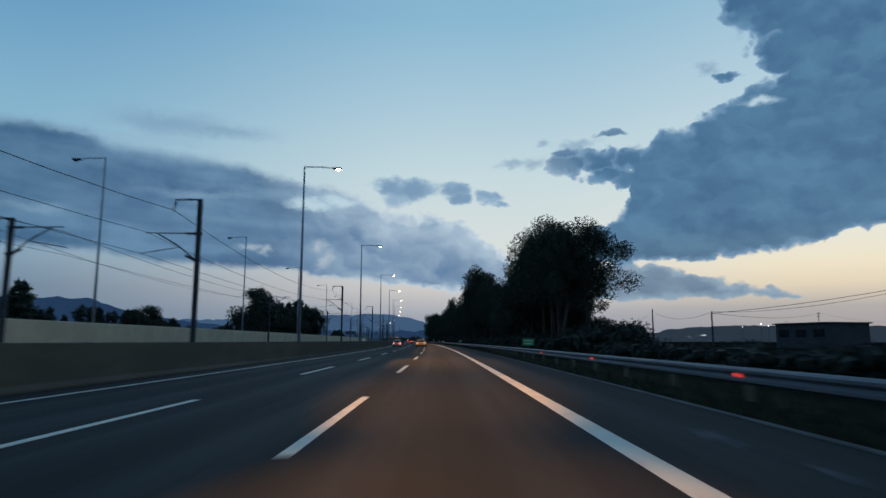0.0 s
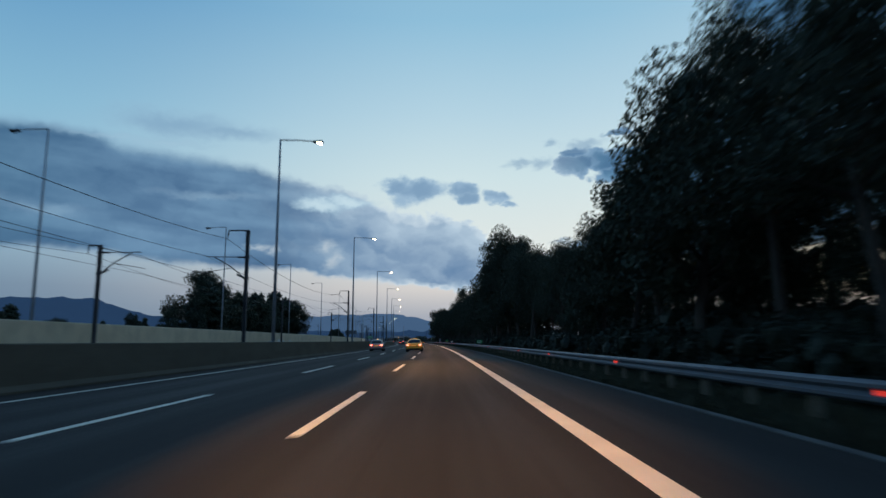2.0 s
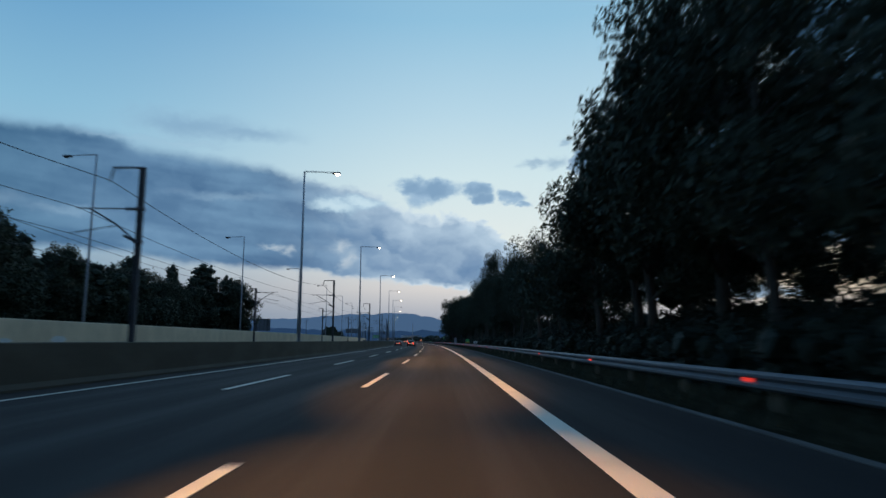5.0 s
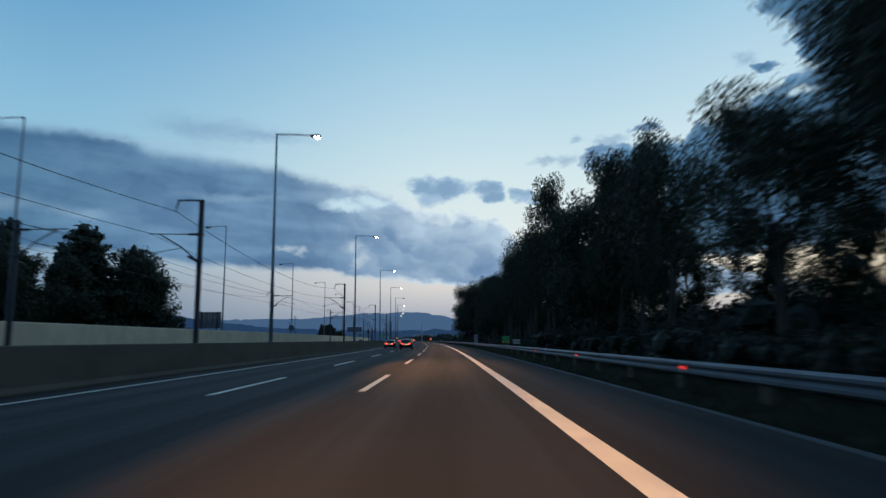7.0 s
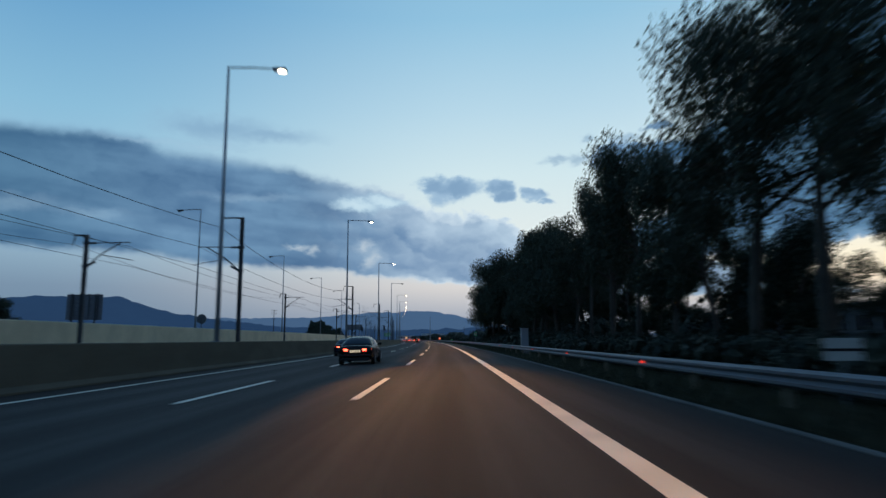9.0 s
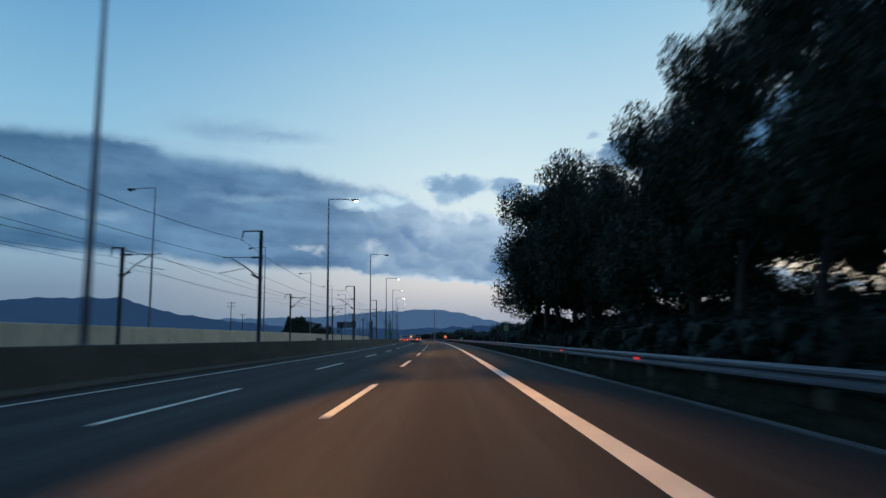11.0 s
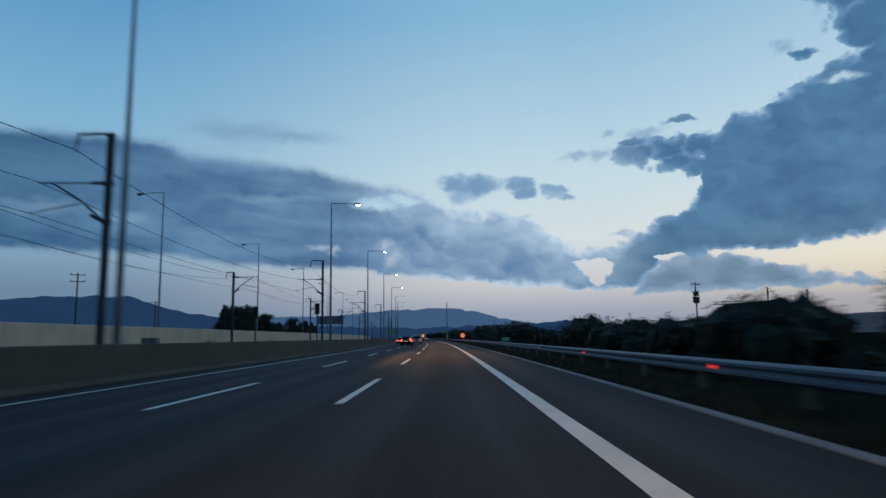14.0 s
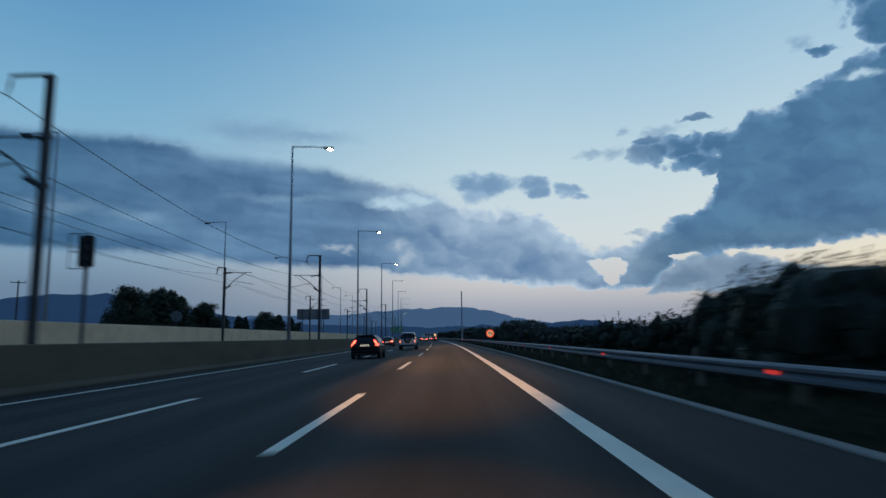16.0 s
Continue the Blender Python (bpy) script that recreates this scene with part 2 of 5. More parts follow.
# ---- materials ----
def material(name, colour, rough=0.7, metal=0.0, second=None, scale=2.0, fine=30.0, bump=0.0, emit=None, strength=0.0, spec=0.5, amount=0.5, spread=(1, 1, 1), pieces=0.0):
    """A surface with its colour varied at two scales, and fine relief."""
    m = bpy.data.materials.new(name)
    m.use_nodes = True
    n = Tree(m.node_tree)
    b = m.node_tree.nodes["Principled BSDF"]
    where = n.node("ShaderNodeTexCoord").outputs["Object"]
    if spread != (1, 1, 1):
        where = n.vec("MULTIPLY", where, spread)
    big, small = n.noise(where, scale, 4.0, 0.6), n.noise(where, fine, 3.0, 0.6)
    second = second or tuple(c * 0.65 for c in colour)
    f = n.math("ADD", n.math("MULTIPLY", n.span(big.outputs[0], 0.35, 0.65), 0.65), n.math("MULTIPLY", n.span(small.outputs[0], 0.3, 0.7), 0.35))
    f = n.math("MULTIPLY", f, amount * 2)
    if pieces:
        f = n.math("ADD", f, n.math("MULTIPLY", n.math("SUBTRACT", n.node("ShaderNodeObjectInfo").outputs["Random"], 0.5), pieces))
    n.put(b.inputs["Base Color"], n.mix(n.math("ADD", f, 0.0, clamp=True), colour, second))
    n.put(b.inputs["Roughness"], n.span(small.outputs[0], 0.2, 0.8, max(0.02, rough - 0.08), min(1.0, rough + 0.08)))
    b.inputs["Metallic"].default_value = metal
    b.inputs["Specular IOR Level"].default_value = spec
    if bump:
        q = n.node("ShaderNodeBump")
        q.inputs["Strength"].default_value, q.inputs["Distance"].default_value = bump, 0.02
        n.put(q.inputs["Height"], small.outputs[0]), n.put(b.inputs["Normal"], q.outputs[0])
    if emit:
        b.inputs["Emission Color"].default_value, b.inputs["Emission Strength"].default_value = (*emit, 1), strength
    return m


def leaf_material(name, colour, second):
    """Foliage, each leaf a little different."""
    m = bpy.data.materials.new(name)
    m.use_nodes = True
    n = Tree(m.node_tree)
    b = m.node_tree.nodes["Principled BSDF"]
    rnd = n.node("ShaderNodeNewGeometry").outputs["Random Per Island"]
    n.put(b.inputs["Base Color"], n.mix(rnd, colour, second))
    b.inputs["Roughness"].default_value, b.inputs["Specular IOR Level"].default_value = 0.6, 0.25
    return m


def asphalt_material():
    """Worn asphalt: polished wheel tracks along each lane, oil-dark middles, long streaks, patches and fine grit."""
    m = bpy.data.materials.new("asphalt")
    m.use_nodes = True
    n = Tree(m.node_tree)
    b = m.node_tree.nodes["Principled BSDF"]
    uv = n.node("ShaderNodeUVMap", uv_map="road").outputs[0]
    split = n.node("ShaderNodeSeparateXYZ")
    n.put(split.inputs[0], uv)
    d, s = split.outputs[0], split.outputs[1]
    long_noise = n.noise(n.xyz(n.math("MULTIPLY", d, 2.2), n.math("MULTIPLY", s, 0.05), 0.0), 1.0, 5.0, 0.6)
    patch = n.noise(n.xyz(n.math("MULTIPLY", d, 0.25), n.math("MULTIPLY", s, 0.04), 4.0), 1.0, 3.0, 0.5)
    grit = n.noise(uv, 45.0, 3.0, 0.7)
    track = n.math("COSINE", n.math("MULTIPLY", n.math("ADD", d, 0.95), 2 * math.pi / 1.85))
    wob = n.math("ADD", n.math("MULTIPLY", track, 0.16), n.math("MULTIPLY", n.math("SUBTRACT", long_noise.outputs[0], 0.5), 0.9))
    f = n.math("ADD", n.math("ADD", 0.45, wob), n.math("MULTIPLY", n.math("SUBTRACT", patch.outputs[0], 0.5), 0.8))
    base = n.mix(n.math("ADD", f, 0.0, clamp=True), (0.0130, 0.0120, 0.0118), (0.0300, 0.0265, 0.0240))
    n.put(b.inputs["Base Color"], n.mix(n.span(grit.outputs[0], 0.3, 0.75, 0.0, 0.35), base, (0.040, 0.036, 0.032)))
    n.put(b.inputs["Roughness"], n.span(f, 0.2, 0.8, 0.90, 0.76))
    b.inputs["Specular IOR Level"].default_value = 0.22
    q = n.node("ShaderNodeBump")
    q.inputs["Strength"].default_value, q.inputs["Distance"].default_value = 0.5, 0.01
    n.put(q.inputs["Height"], grit.outputs[0]), n.put(b.inputs["Normal"], q.outputs[0])
    return m


ASPHALT = asphalt_material()
SHOULDER = material("shoulder_asphalt", (0.030, 0.030, 0.031), 0.9, 0, (0.046, 0.044, 0.042), 0.5, 50.0, 0.5, spec=0.15, spread=(1, 0.3, 1))
PAINT = material("road_paint", (0.88, 0.80, 0.64), 0.6, 0, (0.66, 0.59, 0.46), 1.2, 40.0, 0.3, spec=0.3, amount=0.45)
KERB = material("kerb_concrete", (0.12, 0.115, 0.105), 0.9, 0, (0.045, 0.043, 0.040), 0.8, 30.0, 0.4)
KERB_PALE = material("pale_kerb_concrete", (0.27, 0.245, 0.21), 0.9, 0, (0.15, 0.135, 0.115), 0.8, 30.0, 0.4)
CONCRETE = material("barrier_concrete", (0.130, 0.116, 0.088), 0.9, 0, (0.092, 0.083, 0.063), 0.6, 25.0, 0.3, spec=0.15, spread=(1, 0.4, 1.6))
PALE = material("pale_wall_render", (0.80, 0.64, 0.44), 0.9, 0, (0.58, 0.46, 0.31), 0.5, 20.0, 0.2, amount=0.4)
SOIL = material("dry_verge_soil", (0.030, 0.028, 0.018), 1.0, 0, (0.016, 0.016, 0.010), 0.8, 12.0, 0.6, spec=0.0)
GROUND = material("dark_ground", (0.018, 0.019, 0.013), 1.0, 0, (0.010, 0.012, 0.008), 0.05, 2.0, 0.0, spec=0.0)
GALV = material("galvanised_steel", (0.15, 0.17, 0.19), 0.55, 0.4, (0.10, 0.112, 0.13), 1.5, 25.0, 0.1)
POST = material("rusty_post_steel", (0.26, 0.22, 0.15), 0.7, 0.2, (0.15, 0.12, 0.09), 3.0, 30.0, 0.2)
LAMP_STEEL = material("lamp_post_steel", (0.38, 0.40, 0.42), 0.55, 0.2, (0.28, 0.30, 0.32), 1.0, 20.0)
MAST = material("mast_steel", (0.085, 0.090, 0.098), 0.7, 0.2, (0.055, 0.058, 0.064), 1.0, 20.0)
WIRE = material("contact_wire", (0.02, 0.02, 0.022), 0.6, 0.5)
BARK = material("bark", (0.085, 0.07, 0.055), 0.95, 0, (0.04, 0.034, 0.028), 2.0, 20.0, 0.6, spread=(1, 1, 0.3))
LEAF = leaf_material("gum_leaves", (0.022, 0.034, 0.020), (0.050, 0.064, 0.038))
PINE = leaf_material("dark_needles", (0.020, 0.032, 0.020), (0.040, 0.054, 0.034))
BUSH = leaf_material("bush_leaves", (0.010, 0.016, 0.009), (0.024, 0.031, 0.017))
BULB = material("lit_lamp_glass", (0.8, 0.75, 0.65), 0.3, emit=(1.0, 0.80, 0.55), strength=14.0)
BULB_DIM = material("dim_lamp_glass", (0.8, 0.75, 0.65), 0.3, emit=(1.0, 0.82, 0.6), strength=3.5)
HEAD = material("lamp_head_grey", (0.10, 0.11, 0.12), 0.5, 0.4)


# ---- mesh helpers ----
def part(name, bm, mat, parent=None, label="", smooth=False):
    """One mesh object from a bmesh, under a thing or a part."""
    me = bpy.data.meshes.new(name)
    bm.to_mesh(me)
    bm.free()
    for m in (mat if isinstance(mat, (list, tuple)) else (mat,)):
        me.materials.append(m)
    if smooth:
        for p in me.polygons:
            p.use_smooth = True
    ob = new(name, me)
    if parent is not None:
        ob.parent = parent
    if label:
        ob["label"] = label
    return ob


def share(name, me, m, parent=None):
    """Another object on the same mesh."""
    ob = new(name, me)
    ob.parent = parent
    ob.matrix_basis = m
    return ob


def box(bm, lo, hi, bevel=0.0, m=None):
    c = [(a + b) / 2 for a, b in zip(lo, hi)]
    size = [b - a for a, b in zip(lo, hi)]
    g = bmesh.ops.create_cube(bm, size=1.0, matrix=Matrix.Translation(c) @ Matrix.Diagonal((*size, 1)))
    vs = g["verts"]
    if bevel:
        es = list({e for v in vs for e in v.link_edges})
        r = bmesh.ops.bevel(bm, geom=es, offset=bevel, segments=2, affect="EDGES", profile=0.5)
        vs = list({v for f in r["faces"] for v in f.verts} | {v for v in vs if v.is_valid})
    if m is not None:
        bmesh.ops.transform(bm, matrix=m, verts=[v for v in vs if v.is_valid])
    return bm


def tube(bm, points, radii, sides=8, cap=True):
    """A tapered tube along points."""
    rings = []
    pts = [Vector(p) for p in points]
    for i, p in enumerate(pts):
        dirn = (pts[min(i + 1, len(pts) - 1)] - pts[max(i - 1, 0)]).normalized()
        side = dirn.cross(Vector((0, 0, 1)) if abs(dirn.z) < 0.9 else Vector((0, 1, 0))).normalized()
        up = side.cross(dirn)
        r = radii[i] if isinstance(radii, (list, tuple)) else radii
        rings.append([bm.verts.new(p + (side * math.cos(k * 2 * math.pi / sides) + up * math.sin(k * 2 * math.pi / sides)) * r) for k in range(sides)])
    for a, b in zip(rings, rings[1:]):
        for k in range(sides):
            bm.faces.new((a[k], a[(k + 1) % sides], b[(k + 1) % sides], b[k]))
    if cap:
        bm.faces.new(rings[0][::-1]), bm.faces.new(rings[-1])
    return bm


def sweep(bm, profile, s0, s1, step, closed=False, drift=None):
    """A profile of (d, z) swept along the road; drift(s) shifts it sideways."""
    n = max(1, round((s1 - s0) / step))
    lines = []
    for i in range(n + 1):
        s = s0 + (s1 - s0) * i / n
        lines.append([bm.verts.new(plan(s, d + (drift(s) if drift else 0.0), z)) for d, z in profile])
    m = len(profile)
    for a, b in zip(lines, lines[1:]):
        for k in range(m if closed else m - 1):
            bm.faces.new((a[k], a[(k + 1) % m], b[(k + 1) % m], b[k]))
    if closed:
        bm.faces.new(lines[0]), bm.faces.new(lines[-1][::-1])
    bmesh.ops.recalc_face_normals(bm, faces=bm.faces)
    return bm


def lay_uv(bm, profile, s0, s1, step):
    """UV in metres: across the road and along it."""
    uv = bm.loops.layers.uv.new("road")
    n, m = max(1, round((s1 - s0) / step)), len(profile)
    bm.verts.index_update()
    for f in bm.faces:
        for q in f.loops:
            i, k = divmod(q.vert.index, m)
            q[uv].uv = (profile[k][0], s0 + (s1 - s0) * i / n)


def structure(name, bm, mat, label, category):
    return tagged(part(name, bm, mat), label, category, kind="structure")


# ---- road, walls and ground ----
FAR = 1500.0
bm = bmesh.new()
lanes = (-10.5, -7.8, -3.65, 0.0, 3.65, 5.9)
deck_line = [(d, deck(d)) for d in lanes]
sweep(bm, deck_line, -60, FAR, 10)
lay_uv(bm, deck_line, -60, FAR, 10)
road = structure("road", bm, ASPHALT, "dark grey asphalt motorway carriageway with three lanes", "road")

bm = bmesh.new()
box(bm, (-4200, -600, -1.2), (4200, 4800, -0.45))
structure("ground", bm, GROUND, "dark flat ground beside the motorway", "ground")


def strip(name, d0, d1, s0, s1, mat, label, lift=0.004):
    bm = bmesh.new()
    sweep(bm, [(d0, deck(d0) + lift), (d1, deck(d1) + lift)], s0, s1, 8)
    return structure(name, bm, mat, label, "road marking")


def kerb_drift(s):
    return -0.22 * max(0.0, min(1.0, (s - 250) / 150))


strip("edge_line_right", 3.50, 3.78, -60, FAR, PAINT, "broad white painted edge line beside the shoulder")
strip("edge_line_left", -7.88, -7.70, -60, FAR, PAINT, "thin white painted edge line beside the barrier")
def edging(name, d0, d1, s0, s1, mat, label):
    bm = bmesh.new()
    sweep(bm, [(d0, deck(d0) - 0.1), (d0, deck(d0) + 0.015), (d0 + 0.02, deck(d0) + 0.03), (d1, deck(d1) + 0.03), (d1, deck(d1) - 0.1)], s0, s1, 8, False, kerb_drift)
    structure(name, bm, mat, label, "kerb")


edging("kerb_right_old", 5.90, 6.0, -60, 320, KERB, "low worn concrete edging strip beside the shoulder")
edging("kerb_right", 5.86, 6.02, 320, FAR, KERB_PALE, "low pale concrete edging strip beside the shoulder")
bm = bmesh.new()
sweep(bm, [(5.72, deck(5.72) - 0.02), (5.95, deck(6) + 0.003), (7.2, 0.12), (8.6, -0.02), (12.0, -0.3), (30, -0.46)], -60, FAR, 8)
structure("verge_ground", bm, SOIL, "dry dark roadside verge with sparse grass", "verge")
bm = bmesh.new()
z0 = deck(-10.5)
sweep(bm, [(-9.30, z0 - 0.2), (-9.30, z0 + 0.08), (-9.42, z0 + 0.22), (-9.50, 1.10), (-9.53, 1.13), (-9.97, 1.13), (-10.0, 1.10), (-10.05, z0 + 0.22), (-10.15, z0 + 0.08), (-10.15, z0 - 0.2)], -60, FAR, 6, True)
barrier = structure("wall_barrier", bm, CONCRETE, "grey-brown concrete median barrier wall along the carriageway", "barrier")
bm = bmesh.new()
sweep(bm, [(-26.5, -0.6), (-26.5, 2.55), (-26.54, 2.6), (-26.76, 2.6), (-26.8, 2.55), (-26.8, -0.6)], -60, FAR, 8, True)
pale_wall = structure("wall_pale", bm, PALE, "long pale cream rendered wall beyond the railway", "wall")
bm = bmesh.new()
sweep(bm, [(-26.4, -0.44), (-24.0, -0.1), (-12.5, -0.1), (-10.5, -0.3)], -60, FAR, 10)
structure("railway_bed", bm, SOIL, "dark ballast bed of the railway", "track bed")

# dashes: 7.4 m long every 18 m
def dash_mesh():
    bm = bmesh.new()
    box(bm, (-0.085, 0, -0.003), (0.085, 7.2, 0.004))
    me = bpy.data.meshes.new("lane_dash")
    bm.to_mesh(me)
    bm.free()
    me.materials.append(PAINT)
    return me


PATCH_GREY = material("worn_patch", (0.11, 0.105, 0.10), 0.9, 0, (0.035, 0.034, 0.034), 1.5, 12.0, 0.4, spec=0.15)
for s, d, w, h in ((7.9, 4.85, 0.42, 1.9), (5.6, 5.0, 0.25, 1.0)):
    bm = bmesh.new()
    edge = []
    for k in range(26):
        a = k * math.pi / 13
        r = 0.8 + 0.45 * noise.noise((s, math.cos(a) * 2.0, math.sin(a) * 2.0))
        p = plan(s + math.sin(a) * h / 2 * r, d + math.cos(a) * w / 2 * r)
        edge.append(bm.verts.new((p.x, p.y, deck(d + math.cos(a) * w / 2 * r) + 0.004)))
    bm.faces.new(edge)
    part("worn_patch", bm, PATCH_GREY, road, "pale worn asphalt patch")


DASH = dash_mesh()
for k in range(-3, 80):
    s = 7.0 + 18 * k
    for d in (0.0, -3.65):
        share("lane_dash", DASH, at(s, d, deck(d) + 0.003) @ pose(0, 0, 0, 0, -math.degrees(BANK), 0), road)


# ---- lamp posts ----
def lamp_post(height, arm, lit, glass=0.17, bulb=None):
    """A tall tapered post with one straight arm to its right and a flat lamp head."""
    bm = bmesh.new()
    base = new("street_lamp")
    tube(bm, [(0, 0, 0), (0, 0, height * 0.5), (0, 0, height)], [0.13, 0.10, 0.065], 10)
    part("post", bm, LAMP_STEEL, base, smooth=True)
    bm = bmesh.new()
    tube(bm, [(-0.02, 0, height - 0.03), (arm * 0.5, 0, height - 0.05), (arm - 0.3, 0, height - 0.12)], [0.05, 0.045, 0.04], 8)
    part("arm", bm, LAMP_STEEL, base, smooth=True)
    bm = bmesh.new()
    box(bm, (arm - 0.35, -0.17, height - 0.24), (arm + 0.38, 0.17, height - 0.08), 0.04)
    head = part("lamp_head", bm, HEAD, base)
    bm = bmesh.new()
    bmesh.ops.create_uvsphere(bm, u_segments=14, v_segments=8, radius=glass, matrix=Matrix.Translation((arm + 0.12, 0, height - 0.24)) @ Matrix.Diagonal((1.35, 0.9, 0.72, 1)))
    part("lamp_glass", bm, (bulb or BULB) if lit else HEAD, head, "glowing warm lamp glass" if lit else "")
    bm = bmesh.new()
    box(bm, (-0.22, -0.22, 0), (0.22, 0.22, 0.03), 0.008)
    part("base_plate", bm, LAMP_STEEL, base)
    return base


near_lamp = lamp_post(14.62, 2.75, True)
tagged(near_lamp, "tall grey steel street lamp, lit, standing on the barrier", "street lamp", "lamps along the barrier")
LAMPS = [53.0 + 45.1 * k for k in range(-1, 10)] + [497.6 + 39.5 * k for k in range(22)]
near_lamp.matrix_basis = at(LAMPS[0], -9.75, 1.13)
for i, s in enumerate(LAMPS[1:14]):
    if i != 8:
        copy_thing(near_lamp, at(s, -9.75, 1.13))
dim_lamp = lamp_post(14.62, 2.75, True, 0.09, BULB_DIM)
tagged(dim_lamp, "tall grey steel street lamp, faintly lit, far along the barrier", "street lamp", "lamps along the barrier")
dim_lamp.matrix_basis = at(LAMPS[14], -9.75, 1.13)
for s in LAMPS[15:]:
    copy_thing(dim_lamp, at(s, -9.75, 1.13))
dark_lamp = lamp_post(14.62, 2.75, False)
tagged(dark_lamp, "tall grey steel street lamp, gone dark, on the barrier", "street lamp", "lamps along the barrier")
dark_lamp.matrix_basis = at(LAMPS[9], -9.75, 1.13)
def lane_beam(eye, target, s):
    """A lamp's pose at eye towards target, wide along the road and narrow across it."""
    down = (target - eye).normalized()
    a = s / RADIUS
    along = Vector((-math.sin(a), math.cos(a), 0.0))
    x = (along - down * along.dot(down)).normalized()
    y = (-down).cross(x)
    turn = Matrix((x, y, -down)).transposed().to_4x4()
    return Matrix.Translation(eye) @ turn @ Matrix.Diagonal((4.4, 1, 1, 1))


# each lit head gets two added long narrow beams up and down the nearside lane
# they stand in for the warm headlight pool moving with the camera's car
for s in LAMPS[:9] + LAMPS[10:13]:
    for way in (-1, 1):
        reach = 14.5 if abs(s + 45.1 * way - LAMPS[9]) < 6 else 9.5      # further towards the dark lamp
        glow = bpy.data.lights.new("headlight_pool_light", "SPOT")
        glow.energy, glow.color, glow.spot_size, glow.spot_blend, glow.shadow_soft_size = POOL_WATTS, (1.0, 0.50, 0.15), radians(18), 0.9, 0.15
        new("headlight_pool_light", glow).matrix_basis = lane_beam(plan(s, -6.85, 15.3), plan(s + reach * way, 1.7, 0.0), s)
far_lamp = lamp_post(17.7, 2.5, False)
tagged(far_lamp, "tall grey steel street lamp, unlit, behind the pale wall", "street lamp", "lamps beyond the railway")
for i, s in enumerate(LAMPS):
    m = at(s + (3.0, 2.9, 2.2, 0.4)[min(i, 3)], -28.0, -0.45, 180)
    if i == 0:
        far_lamp.matrix_basis = m
    else:
        copy_thing(far_lamp, m)


# ---- railway masts ----
def mast(height, arm, top):
    """A railway mast with a short top bracket and two hinged cantilever arms, reaching to its left."""
    base = new("railway_mast")
    bm = bmesh.new()
    for x in (-0.11, 0.11):
        box(bm, (x - 0.012, -0.13, 0), (x + 0.012, 0.13, height))
    box(bm, (-0.1, -0.012, 0), (0.1, 0.012, height))
    part("mast_post", bm, MAST, base)
    bm = bmesh.new()
    tube(bm, [(0.12, 0, height - 0.05), (top * 0.5, 0, height - 0.03), (top, 0, height - 0.05)], 0.06, 6)
    tube(bm, [(top * 0.98, 0, height - 0.05), (top * 1.02, 0, height - 0.35), (top * 1.1, 0, height - 0.8)], [0.05, 0.06, 0.02], 6)
    part("top_bracket", bm, MAST, base)
    bm = bmesh.new()
    tube(bm, [(-0.1, 0, arm), (-3.2, 0, arm + 0.04)], 0.035, 6)
    part("cantilever", bm, MAST, base)
    bm = bmesh.new()
    tube(bm, [(-0.1, 0, arm - 1.65), (-1.2, 0, arm - 0.75), (-2.5, 0, arm)], 0.045, 6)
    part("strut", bm, MAST, base)
    bm = bmesh.new()
    tube(bm, [(-1.2, 0, arm - 0.85), (-3.0, 0, arm - 1.15), (-3.5, 0, arm - 1.25)], 0.028, 6)
    part("steady_arm", bm, MAST, base)
    for z in (arm, arm - 1.65):
        bm = bmesh.new()
        x = 0.12
        tube(bm, [(-x - 0.12 * k, 0, z + (0.06 * k if z < arm else 0)) for k in range(6)], [0.05, 0.1, 0.05, 0.1, 0.05, 0.1], 8)
        part("insulator", bm, MAST, base)
        bm = bmesh.new()
        box(bm, (-0.17, -0.16, z - 0.09), (0.17, 0.16, z + 0.09), 0.01)
        part("clamp", bm, MAST, base)
    return base


def rise(s):
    """The masts grow a little taller along the line."""
    return float(np.interp(s, (110, 229, 292, 356, 419, 473, 560), (1.0, 1.02, 1.04, 1.045, 1.09, 1.15, 1.13)))


MASTS = [-24.5, 38.9, 102.5, 165.6, 228.8, 292.5, 355.6, 419.0, 473.2, 527.2, 581.0, 644.0, 707.0, 770.0, 833.0]
right_mast = mast(9.9, 7.75, -1.5)
tagged(right_mast, "dark steel railway catenary mast behind the barrier", "railway mast", "masts of the nearer track")
right_mast.matrix_basis = at(MASTS[0], -13.1, -0.1)
left_mast = mast(8.7, 8.1, 0.9)
tagged(left_mast, "dark steel railway catenary mast before the pale wall", "railway mast", "masts of the farther track")
left_mast.matrix_basis = at(MASTS[0], -24.5, -0.1, 180)
for s in MASTS[1:]:
    k = rise(s)
    copy_thing(right_mast, Matrix.Identity(4)).matrix_basis = at(s, -13.1, -0.1) @ Matrix.Diagonal((1, 1, k, 1))
    copy_thing(left_mast, Matrix.Identity(4)).matrix_basis = at(s, -24.5, -0.1, 180) @ Matrix.Diagonal((1, 1, k, 1))


def wire(name, d, z, sag, r, label):
    line = tagged(new(name), label, "wire", "railway wires")
    for a, b in zip(MASTS, MASTS[1:]):
        bm = bmesh.new()
        pts = [plan(a + (b - a) * i / 10, d, z * (rise(a) + (rise(b) - rise(a)) * i / 10) - sag * 4 * (i / 10) * (1 - i / 10)) for i in range(11)]
        tube(bm, pts, r, 6, False)
        part("span", bm, WIRE, line)


